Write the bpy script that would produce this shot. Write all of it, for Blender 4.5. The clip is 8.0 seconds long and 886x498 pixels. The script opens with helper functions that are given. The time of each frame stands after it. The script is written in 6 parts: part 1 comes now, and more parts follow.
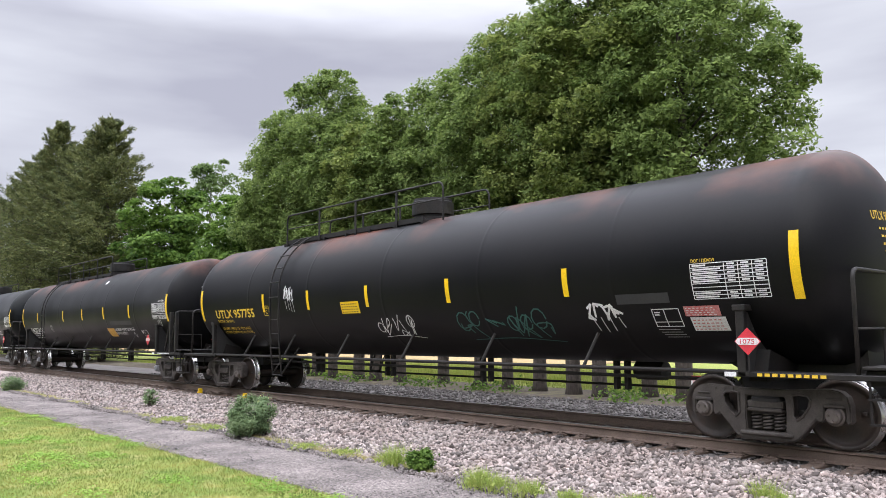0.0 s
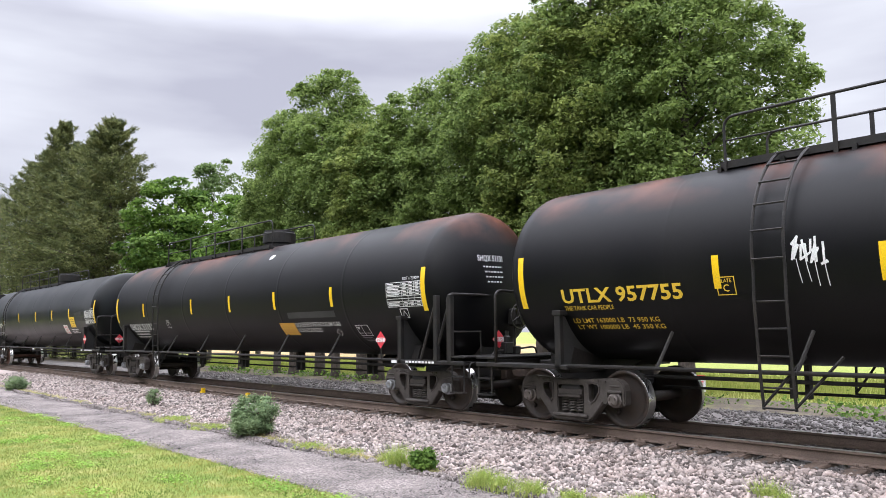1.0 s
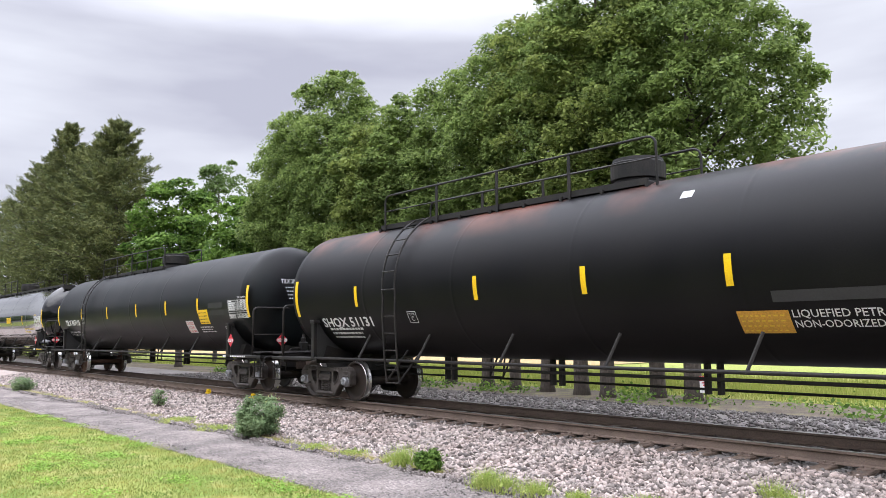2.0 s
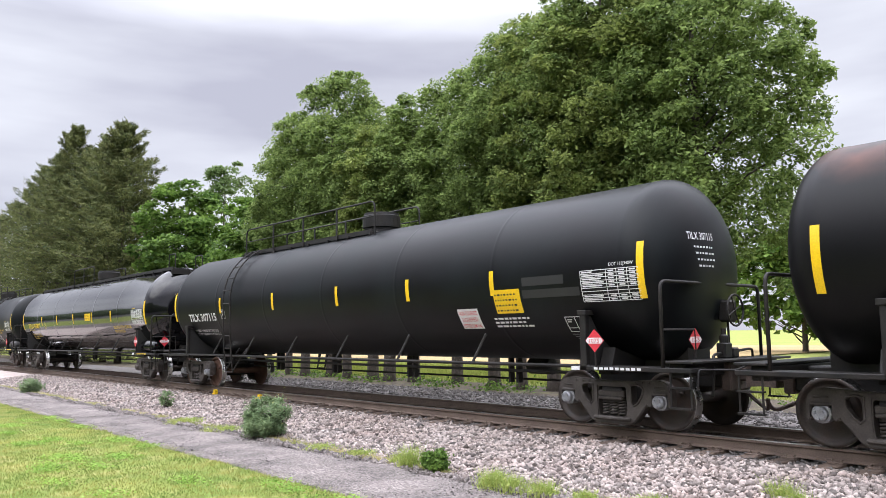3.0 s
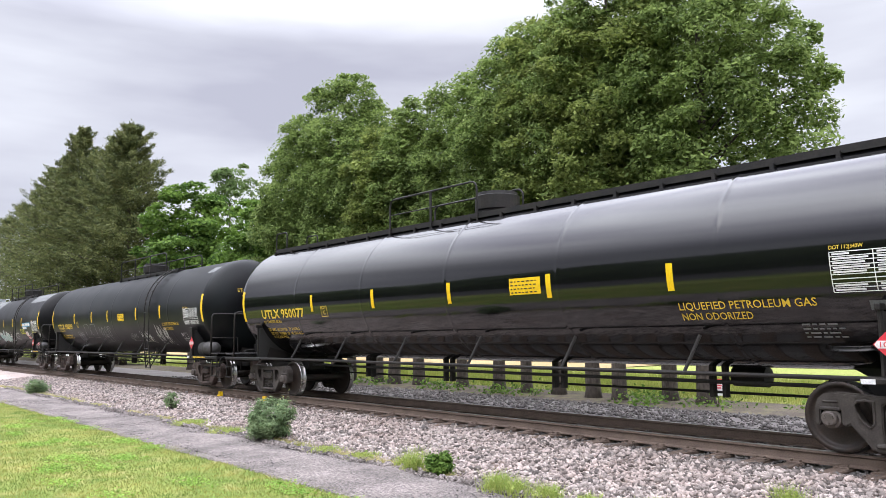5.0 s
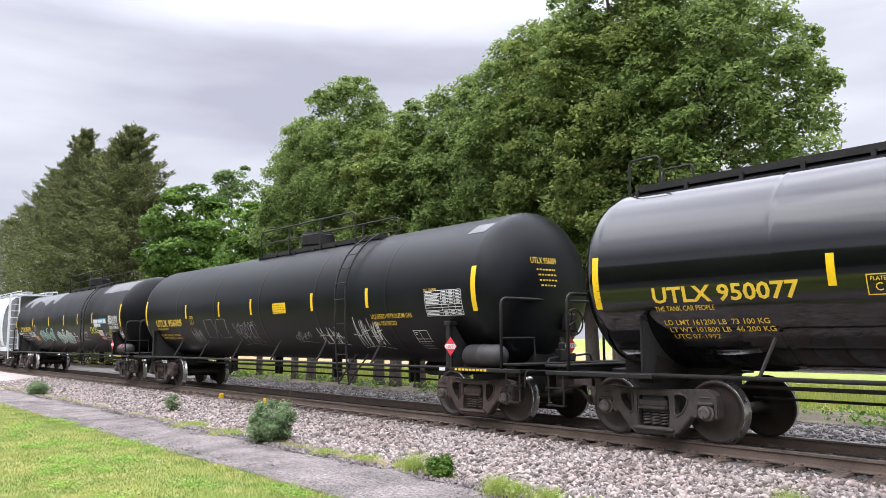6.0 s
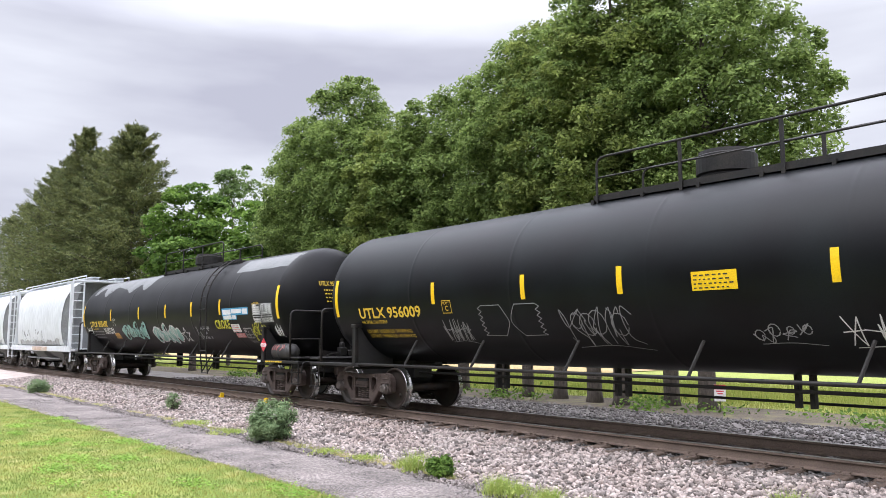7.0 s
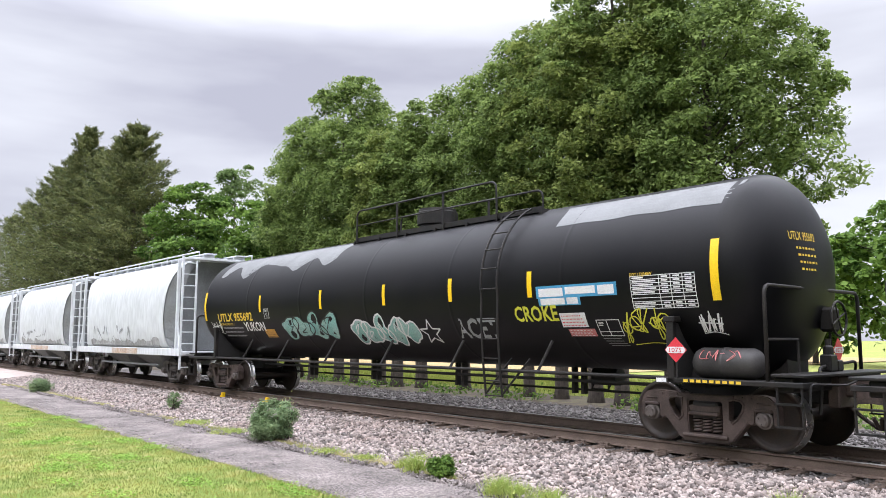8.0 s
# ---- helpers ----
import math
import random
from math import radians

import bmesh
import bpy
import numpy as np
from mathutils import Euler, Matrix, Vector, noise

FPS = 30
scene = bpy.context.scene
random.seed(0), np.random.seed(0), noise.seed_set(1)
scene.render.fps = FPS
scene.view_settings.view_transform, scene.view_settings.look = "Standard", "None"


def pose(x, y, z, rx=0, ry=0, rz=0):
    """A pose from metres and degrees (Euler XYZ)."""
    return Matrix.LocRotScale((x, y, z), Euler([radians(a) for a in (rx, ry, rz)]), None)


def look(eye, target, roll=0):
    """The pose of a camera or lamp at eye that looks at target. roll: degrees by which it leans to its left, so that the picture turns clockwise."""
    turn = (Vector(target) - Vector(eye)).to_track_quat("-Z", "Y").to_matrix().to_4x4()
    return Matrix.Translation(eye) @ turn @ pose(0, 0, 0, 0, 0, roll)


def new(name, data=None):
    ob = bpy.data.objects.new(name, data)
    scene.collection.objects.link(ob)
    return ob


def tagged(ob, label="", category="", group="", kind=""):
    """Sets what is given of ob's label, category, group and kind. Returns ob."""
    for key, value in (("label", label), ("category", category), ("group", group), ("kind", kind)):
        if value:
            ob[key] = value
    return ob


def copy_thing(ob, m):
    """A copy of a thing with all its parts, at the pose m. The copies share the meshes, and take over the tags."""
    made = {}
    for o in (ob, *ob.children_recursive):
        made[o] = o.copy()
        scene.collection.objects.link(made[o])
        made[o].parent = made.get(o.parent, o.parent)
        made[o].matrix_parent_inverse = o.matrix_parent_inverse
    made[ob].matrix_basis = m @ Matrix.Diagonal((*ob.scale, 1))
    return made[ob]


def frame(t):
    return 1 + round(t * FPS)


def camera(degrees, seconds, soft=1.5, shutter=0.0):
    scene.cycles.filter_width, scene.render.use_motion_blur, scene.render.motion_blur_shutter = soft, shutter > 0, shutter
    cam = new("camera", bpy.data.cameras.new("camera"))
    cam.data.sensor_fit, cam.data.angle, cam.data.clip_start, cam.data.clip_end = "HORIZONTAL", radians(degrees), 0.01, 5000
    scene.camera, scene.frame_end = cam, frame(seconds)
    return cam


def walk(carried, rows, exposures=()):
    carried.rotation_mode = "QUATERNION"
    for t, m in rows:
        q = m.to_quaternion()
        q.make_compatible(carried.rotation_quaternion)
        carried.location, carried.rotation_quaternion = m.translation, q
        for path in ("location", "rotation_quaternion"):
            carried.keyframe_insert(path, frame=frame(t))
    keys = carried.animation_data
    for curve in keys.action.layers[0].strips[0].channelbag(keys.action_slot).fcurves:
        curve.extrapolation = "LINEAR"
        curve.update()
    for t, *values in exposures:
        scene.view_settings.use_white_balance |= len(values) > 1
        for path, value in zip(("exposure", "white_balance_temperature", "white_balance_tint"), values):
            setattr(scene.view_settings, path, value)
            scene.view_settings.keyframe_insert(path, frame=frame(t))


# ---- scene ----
RAIL_TOP = 0.433       # height of the rail heads over the lawn
TRACK_Y = 11.30        # centre line of the track; the train runs along +x
EYE = Vector((0.0, 0.0, 1.968))
SPEED = 12.356         # metres a second
cam = camera(59.57, 8.0, soft=0.6, shutter=0.0)
# time, turn from -x towards +y, tilt, lean
AIM = [
    (0, 41.766, 6.197, -0.457),
    (0.5, 41.708, 6.197, -0.427),
    (1, 41.573, 6.167, -0.467),
    (1.5, 41.416, 6.220, -0.372),
    (3, 40.786, 6.237, -0.727),
    (3.5, 40.652, 6.270, -0.600),
    (4, 40.564, 6.263, -0.598),
    (4.5, 40.462, 6.355, -0.553),
    (6, 40.301, 6.637, -0.321),
    (6.5, 40.305, 6.708, -0.055),
    (7, 40.215, 6.672, -0.007),
    (7.5, 40.089, 6.599, -0.110),
    (8, 40.108, 6.675, 0.131),
]


def aim(turn, tilt, lean):
    a, e = radians(turn), radians(tilt)
    way = Vector((-math.cos(a) * math.cos(e), math.sin(a) * math.cos(e), math.sin(e)))
    return look(EYE, EYE + way, lean)


walk(cam, [(t, aim(a, e, r)) for t, a, e, r in AIM], [(0, 0.16), (0.4, 0.32), (8, 0.32)])

# ---- light ----
world = bpy.data.worlds.new("overcast_sky")
scene.world = world
world.use_nodes = True
wn, wl = world.node_tree.nodes, world.node_tree.links
wn.clear()
w_out = wn.new("ShaderNodeOutputWorld")
w_back = wn.new("ShaderNodeBackground")
w_sky = wn.new("ShaderNodeTexSky")
w_sky.sky_type, w_sky.sun_disc = "NISHITA", False
w_sky.sun_elevation, w_sky.sun_rotation = radians(55), radians(200)
w_scale = wn.new("ShaderNodeMixRGB")
w_scale.blend_type, w_scale.inputs[0].default_value = "MULTIPLY", 1.0
w_scale.inputs[2].default_value = (0.10, 0.10, 0.10, 1)
w_geo = wn.new("ShaderNodeTexCoord")
w_map = wn.new("ShaderNodeMapping")
w_map.inputs["Scale"].default_value = (1.1, 1.1, 5.0)
w_noise = wn.new("ShaderNodeTexNoise")
w_noise.inputs["Scale"].default_value, w_noise.inputs["Detail"].default_value = 1.5, 5.0
w_noise.inputs["Roughness"].default_value = 0.5
w_ramp = wn.new("ShaderNodeValToRGB")
w_ramp.color_ramp.elements[0].position, w_ramp.color_ramp.elements[0].color = 0.34, (0.50, 0.505, 0.61, 1)
w_ramp.color_ramp.elements[1].position, w_ramp.color_ramp.elements[1].color = 0.62, (0.81, 0.83, 0.92, 1)
w_sep = wn.new("ShaderNodeSeparateXYZ")
w_rise = wn.new("ShaderNodeMapRange")      # an overcast sky is brighter overhead
w_rise.inputs[1].default_value, w_rise.inputs[2].default_value = 0.36, 0.85
w_rise.inputs[3].default_value, w_rise.inputs[4].default_value = 0.95, 6.0
w_cloud = wn.new("ShaderNodeMixRGB")
w_cloud.blend_type, w_cloud.inputs[0].default_value = "MULTIPLY", 1.0
w_mix = wn.new("ShaderNodeMixRGB")
w_mix.inputs[0].default_value = 0.93
wl.new(w_sky.outputs[0], w_scale.inputs[1])
wl.new(w_geo.outputs["Generated"], w_map.inputs[0])
wl.new(w_map.outputs[0], w_noise.inputs["Vector"])
wl.new(w_noise.outputs["Fac"], w_ramp.inputs[0])
wl.new(w_geo.outputs["Generated"], w_sep.inputs[0])
wl.new(w_sep.outputs[2], w_rise.inputs[0])
wl.new(w_ramp.outputs[0], w_cloud.inputs[1])
wl.new(w_rise.outputs[0], w_cloud.inputs[2])
wl.new(w_scale.outputs[0], w_mix.inputs[1])
wl.new(w_cloud.outputs[0], w_mix.inputs[2])
wl.new(w_mix.outputs[0], w_back.inputs[0])
wl.new(w_back.outputs[0], w_out.inputs[0])
w_back.inputs[1].default_value = 1.0

sun = new("sun", bpy.data.lights.new("sun", "SUN"))
sun.data.energy, sun.data.angle, sun.data.color = 0.9, radians(70), (1.0, 0.975, 0.93)
sun.matrix_world = look((10, -30, 60), (0, 8, 0))


# ---- materials ----
def paint(name, base, rough=0.6, metal=0.0, second=None, amount=0.5, scale=3.0, fine=40.0, bump=0.15, depth=0.01, stretch=(1, 1, 1), spec=0.5, pieces=0.0, island=False):
    """A surface with a broad and a fine variation and a fine relief."""
    m = bpy.data.materials.new(name)
    m.use_nodes = True
    n, l = m.node_tree.nodes, m.node_tree.links
    b = n["Principled BSDF"]
    b.inputs["Roughness"].default_value, b.inputs["Metallic"].default_value = rough, metal
    b.inputs["Specular IOR Level"].default_value = spec
    second = second or tuple(0.6 * c for c in base)
    tc, mp = n.new("ShaderNodeTexCoord"), n.new("ShaderNodeMapping")
    mp.inputs["Scale"].default_value = stretch
    l.new(tc.outputs["Object"], mp.inputs[0])
    big, small = n.new("ShaderNodeTexNoise"), n.new("ShaderNodeTexNoise")
    big.inputs["Scale"].default_value, big.inputs["Detail"].default_value = scale, 5
    small.inputs["Scale"].default_value, small.inputs["Detail"].default_value = fine, 4
    for t in (big, small):
        l.new(mp.outputs[0], t.inputs["Vector"])
    ramp = n.new("ShaderNodeMapRange")
    ramp.inputs[1].default_value, ramp.inputs[2].default_value, ramp.inputs[4].default_value = 0.38, 0.68, amount
    l.new(big.outputs["Fac"], ramp.inputs[0])
    mix = n.new("ShaderNodeMixRGB")
    mix.inputs[1].default_value, mix.inputs[2].default_value = (*base, 1), (*second, 1)
    l.new(ramp.outputs[0], mix.inputs[0])
    grain = n.new("ShaderNodeMapRange")
    grain.inputs[1].default_value, grain.inputs[2].default_value = 0.3, 0.7
    grain.inputs[3].default_value, grain.inputs[4].default_value = 1 - amount * 0.4, 1 + amount * 0.3
    l.new(small.outputs["Fac"], grain.inputs[0])
    mul = n.new("ShaderNodeMixRGB")
    mul.blend_type, mul.inputs[0].default_value = "MULTIPLY", 1
    l.new(mix.outputs[0], mul.inputs[1])
    l.new(grain.outputs[0], mul.inputs[2])
    out = mul.outputs[0]
    if pieces:
        if island:
            src = n.new("ShaderNodeNewGeometry").outputs["Random Per Island"]
        else:
            src = n.new("ShaderNodeObjectInfo").outputs["Random"]
        pr = n.new("ShaderNodeMapRange")
        pr.inputs[3].default_value, pr.inputs[4].default_value = 1 - pieces, 1 + pieces
        l.new(src, pr.inputs[0])
        mul2 = n.new("ShaderNodeMixRGB")
        mul2.blend_type, mul2.inputs[0].default_value = "MULTIPLY", 1
        l.new(out, mul2.inputs[1])
        l.new(pr.outputs[0], mul2.inputs[2])
        out = mul2.outputs[0]
    l.new(out, b.inputs["Base Color"])
    rr = n.new("ShaderNodeMapRange")
    rr.inputs[3].default_value, rr.inputs[4].default_value = max(0.03, rough - 0.08), min(1, rough + 0.08)
    l.new(big.outputs["Fac"], rr.inputs[0])
    l.new(rr.outputs[0], b.inputs["Roughness"])
    if bump:
        bp = n.new("ShaderNodeBump")
        bp.inputs["Strength"].default_value, bp.inputs["Distance"].default_value = bump, depth
        l.new(small.outputs["Fac"], bp.inputs["Height"])
        l.new(bp.outputs[0], b.inputs["Normal"])
    return m


def leafy(name, base, second, through_light=0.35, spread=0.35, scale=0.6):
    m = bpy.data.materials.new(name)
    m.use_nodes = True
    n, l = m.node_tree.nodes, m.node_tree.links
    b = n["Principled BSDF"]
    b.inputs["Roughness"].default_value = 0.6
    b.inputs["Specular IOR Level"].default_value = 0.15
    geo = n.new("ShaderNodeNewGeometry")
    tc, big = n.new("ShaderNodeTexCoord"), n.new("ShaderNodeTexNoise")
    big.inputs["Scale"].default_value, big.inputs["Detail"].default_value = scale, 4
    l.new(tc.outputs["Object"], big.inputs["Vector"])
    add = n.new("ShaderNodeMath")
    add.operation = "MULTIPLY_ADD"
    add.inputs[1].default_value = spread
    l.new(geo.outputs["Random Per Island"], add.inputs[0])
    l.new(big.outputs["Fac"], add.inputs[2])
    rng = n.new("ShaderNodeMapRange")
    rng.inputs[1].default_value, rng.inputs[2].default_value = 0.4, 0.6 + spread
    l.new(add.outputs[0], rng.inputs[0])
    mix = n.new("ShaderNodeMixRGB")
    mix.inputs[1].default_value, mix.inputs[2].default_value = (*base, 1), (*second, 1)
    l.new(rng.outputs[0], mix.inputs[0])
    l.new(mix.outputs[0], b.inputs["Base Color"])
    tr, sh = n.new("ShaderNodeBsdfTranslucent"), n.new("ShaderNodeMixShader")
    l.new(mix.outputs[0], tr.inputs["Color"])
    sh.inputs[0].default_value = through_light
    l.new(b.outputs[0], sh.inputs[1])
    l.new(tr.outputs[0], sh.inputs[2])
    l.new(sh.outputs[0], n["Material Output"].inputs[0])
    return m


M = {}
M["tank_dull"] = paint("dull_black_tank_paint", (0.0042, 0.0042, 0.0050), 0.42, spec=0.17, second=(0.009, 0.0085, 0.0085), amount=0.7, scale=0.8, fine=60, bump=0.03)
M["tank_rusty"] = paint("rust_streaked_black_tank_paint", (0.0042, 0.0042, 0.0050), 0.44, spec=0.17, second=(0.009, 0.0085, 0.0085), amount=0.7, scale=0.8, fine=60, bump=0.03)
_n, _l = M["tank_rusty"].node_tree.nodes, M["tank_rusty"].node_tree.links
_b, _tc, _sep = _n["Principled BSDF"], _n.new("ShaderNodeTexCoord"), _n.new("ShaderNodeSeparateXYZ")
_no, _r1, _r2, _mu, _mx = _n.new("ShaderNodeTexNoise"), _n.new("ShaderNodeMapRange"), _n.new("ShaderNodeMapRange"), _n.new("ShaderNodeMath"), _n.new("ShaderNodeMixRGB")
_no.inputs["Scale"].default_value, _no.inputs["Detail"].default_value = 0.75, 7
_r1.inputs[1].default_value, _r1.inputs[2].default_value = 0.45, 0.68     # blotches of rust
_r2.inputs[1].default_value, _r2.inputs[2].default_value = 3.30, 3.85     # on the upper plates only
_mu.operation = "MULTIPLY"
_l.new(_tc.outputs["Object"], _no.inputs["Vector"])
_l.new(_tc.outputs["Object"], _sep.inputs[0])
_l.new(_no.outputs["Fac"], _r1.inputs[0])
_l.new(_sep.outputs[2], _r2.inputs[0])
_l.new(_r1.outputs[0], _mu.inputs[0])
_l.new(_r2.outputs[0], _mu.inputs[1])
_l.new(_mu.outputs[0], _mx.inputs[0])
_l.new(_b.inputs["Base Color"].links[0].from_socket, _mx.inputs[1])
_mx.inputs[2].default_value = (0.120, 0.046, 0.030, 1)
_l.new(_mx.outputs[0], _b.inputs["Base Color"])
M["tank_fresh"] = paint("satin_black_tank_paint", (0.004, 0.004, 0.0048), 0.40, spec=0.18, second=(0.010, 0.014, 0.015), amount=0.6, scale=0.7, fine=60, bump=0.02)
M["tank_gloss"] = paint("glossy_black_tank_paint", (0.003, 0.003, 0.0035), 0.11, spec=0.52, second=(0.005, 0.005, 0.006), amount=0.5, scale=0.7, fine=50, bump=0.015)
M["tank_gloss"].node_tree.nodes["Principled BSDF"].inputs["Coat Weight"].default_value = 0.35
M["tank_gloss"].node_tree.nodes["Principled BSDF"].inputs["Coat Roughness"].default_value = 0.05
M["stain"] = paint("brown_rust_stain", (0.040, 0.022, 0.017), 0.6, second=(0.012, 0.011, 0.012), amount=1.0, scale=1.1, fine=30, bump=0.03)
M["silver"] = paint("worn_grey_primer", (0.15, 0.155, 0.155), 0.5, second=(0.10, 0.105, 0.105), amount=0.6, scale=2, fine=50, bump=0.03)
M["frame"] = paint("dirty_black_frame_paint", (0.012, 0.0115, 0.0115), 0.55, spec=0.3, second=(0.028, 0.023, 0.020), amount=0.8, scale=3, fine=40, bump=0.1)
M["truck"] = paint("dusty_cast_steel", (0.068, 0.058, 0.052), 0.65, second=(0.024, 0.018, 0.015), amount=0.8, scale=4, fine=50, bump=0.3)
M["truck_rust"] = paint("rusty_cast_steel", (0.088, 0.062, 0.053), 0.7, second=(0.030, 0.019, 0.016), amount=0.8, scale=4, fine=50, bump=0.3)
M["wheel"] = paint("dark_oily_wheel_steel", (0.034, 0.028, 0.025), 0.55, metal=0.2, second=(0.055, 0.034, 0.025), amount=0.8, scale=5, fine=60, bump=0.1)
M["wheel_rust"] = paint("brown_rusted_wheel_steel", (0.10, 0.048, 0.030), 0.75, second=(0.065, 0.034, 0.024), amount=0.8, scale=6, fine=60, bump=0.15)
M["tread"] = paint("polished_tread_steel", (0.55, 0.54, 0.53), 0.28, metal=1.0, amount=0.3, scale=8, fine=80, bump=0.02)
M["cap"] = paint("greasy_bearing_cap", (0.13, 0.11, 0.10), 0.6, metal=0.2, amount=0.7, scale=10, fine=80, bump=0.15)
M["pale_cap"] = paint("pale_steel_bearing_cap", (0.30, 0.31, 0.33), 0.45, metal=0.3, second=(0.14, 0.13, 0.13), amount=0.7, scale=10, fine=80, bump=0.1)
M["dark"] = paint("sooty_black_steel", (0.014, 0.013, 0.013), 0.75, second=(0.025, 0.021, 0.018), amount=0.7, scale=4, fine=40, bump=0.15)
M["yellow"] = paint("yellow_reflective_tape", (0.86, 0.55, 0.008), 0.4, second=(0.72, 0.44, 0.015), amount=0.4, scale=5, fine=60, bump=0.02)
M["white"] = paint("white_stencil_paint", (0.72, 0.72, 0.72), 0.5, second=(0.55, 0.55, 0.55), amount=0.5, scale=6, fine=60, bump=0.0)
M["letters"] = paint("yellow_stencil_paint", (0.75, 0.50, 0.04), 0.5, second=(0.6, 0.4, 0.05), amount=0.4, scale=6, fine=60, bump=0.0)
M["red"] = paint("red_placard_print", (0.62, 0.035, 0.055), 0.45, second=(0.5, 0.05, 0.06), amount=0.4, scale=6, fine=60, bump=0.0)
M["pink"] = paint("faded_red_sticker", (0.50, 0.12, 0.12), 0.5, second=(0.6, 0.35, 0.33), amount=0.6, scale=8, fine=60, bump=0.0)
M["black_print"] = paint("black_print", (0.02, 0.02, 0.02), 0.6, amount=0.2, bump=0.0)
M["teal"] = paint("pale_teal_spray_paint", (0.20, 0.42, 0.38), 0.55, second=(0.36, 0.50, 0.47), amount=0.9, scale=2.5, fine=40, bump=0.0)
M["dark_teal"] = paint("dark_teal_spray_paint", (0.03, 0.11, 0.10), 0.55, amount=0.4, bump=0.0)
M["grey_spray"] = paint("thin_grey_spray_paint", (0.30, 0.31, 0.32), 0.55, amount=0.5, bump=0.0)
M["pale_blue"] = paint("pale_blue_spray_paint", (0.06, 0.30, 0.52), 0.55, amount=0.4, bump=0.0)
M["lime"] = paint("yellow_green_spray_paint", (0.62, 0.60, 0.05), 0.55, amount=0.4, bump=0.0)
M["hopper"] = paint("weathered_white_hopper_paint", (0.64, 0.66, 0.68), 0.5, second=(0.50, 0.52, 0.53), amount=0.35, scale=0.7, fine=6, bump=0.01, stretch=(1, 1, 0.35))
M["foot_band"] = paint("uneven_grey_band", (0.27, 0.265, 0.26), 0.8, second=(0.42, 0.42, 0.42), amount=0.9, scale=2.2, fine=14, bump=0.02, stretch=(1, 1, 0.5))
M["bare_rust"] = paint("faded_rust", (0.46, 0.33, 0.24), 0.8, second=(0.55, 0.50, 0.45), amount=0.9, scale=2.5, fine=20, bump=0.03)
# this grey holds the shade that lies on the recessed white ends
M["hopper_shaded"] = paint("shaded_grey_hopper_paint", (0.20, 0.21, 0.215), 0.6, second=(0.14, 0.14, 0.14), amount=0.6, scale=2, fine=30, bump=0.05)
M["rail"] = paint("brown_rail_steel", (0.15, 0.108, 0.085), 0.75, second=(0.10, 0.072, 0.058), amount=0.7, scale=3, fine=60, bump=0.15)
M["rail_head"] = paint("worn_bright_rail_head", (0.34, 0.32, 0.30), 0.35, metal=0.9, amount=0.4, scale=4, fine=70, bump=0.03)
M["tie"] = paint("weathered_timber_tie", (0.14, 0.098, 0.075), 0.9, second=(0.08, 0.06, 0.048), amount=0.8, scale=4, fine=25, bump=0.5, depth=0.02, stretch=(6, 1, 6), pieces=0.25)
M["ballast"] = paint("pale_crushed_stone", (0.285, 0.245, 0.225), 0.95, second=(0.22, 0.165, 0.145), amount=0.6, scale=1.2, fine=25, bump=0.3, pieces=0.72, island=True)
M["ballast_dark"] = paint("dark_crushed_stone", (0.12, 0.11, 0.105), 0.9, second=(0.07, 0.06, 0.055), amount=0.7, scale=1.0, fine=25, bump=0.3, pieces=0.5, island=True)
M["asphalt"] = paint("worn_grey_asphalt", (0.265, 0.228, 0.212), 0.95, second=(0.13, 0.112, 0.105), amount=1.0, scale=1.3, fine=55, bump=1.0, depth=0.03)


def speckle(m, scale, low, high):
    """Single grains of lighter and darker stone in a surface."""
    n, l = m.node_tree.nodes, m.node_tree.links
    b = n["Principled BSDF"]
    src = b.inputs["Base Color"].links[0].from_socket
    tc, vo, sep, rg, mul = n.new("ShaderNodeTexCoord"), n.new("ShaderNodeTexVoronoi"), n.new("ShaderNodeSeparateColor"), n.new("ShaderNodeMapRange"), n.new("ShaderNodeMixRGB")
    vo.inputs["Scale"].default_value = scale
    rg.inputs[3].default_value, rg.inputs[4].default_value = low, high
    mul.blend_type, mul.inputs[0].default_value = "MULTIPLY", 1.0
    l.new(tc.outputs["Object"], vo.inputs["Vector"])
    l.new(vo.outputs["Color"], sep.inputs[0])
    l.new(sep.outputs[0], rg.inputs[0])
    l.new(src, mul.inputs[1])
    l.new(rg.outputs[0], mul.inputs[2])
    l.new(mul.outputs[0], b.inputs["Base Color"])


speckle(M["asphalt"], 42, 0.45, 1.45)
M["bark"] = paint("grey_brown_bark", (0.085, 0.070, 0.058), 0.95, second=(0.05, 0.04, 0.033), amount=0.8, scale=3, fine=22, bump=0.8, depth=0.03, stretch=(1, 1, 0.25))
M["leaf"] = leafy("dark_green_leaves", (0.056, 0.096, 0.026), (0.315, 0.410, 0.125), 0.5, 0.6)
M["leaf_brown"] = leafy("bronzed_green_leaves", (0.064, 0.098, 0.025), (0.325, 0.385, 0.108), 0.5, 0.55)
M["leaf_fresh"] = leafy("fresh_green_leaves", (0.038, 0.088, 0.019), (0.215, 0.335, 0.068), 0.48, 0.5)
M["leaf_pale"] = leafy("pale_green_leaves", (0.11, 0.17, 0.06), (0.22, 0.30, 0.12), 0.45)
M["needle"] = leafy("brownish_green_needles", (0.040, 0.066, 0.024), (0.215, 0.225, 0.085), 0.28, 0.5, 0.9)
M["grass"] = leafy("bright_mown_grass", (0.12, 0.20, 0.045), (0.38, 0.36, 0.115), 0.4, 0.14, 1.5)
M["weed"] = leafy("pale_green_weeds", (0.22, 0.34, 0.07), (0.50, 0.52, 0.17), 0.45)
M["shrub"] = leafy("blue_green_shrub_leaves", (0.10, 0.165, 0.075), (0.26, 0.34, 0.17), 0.3)
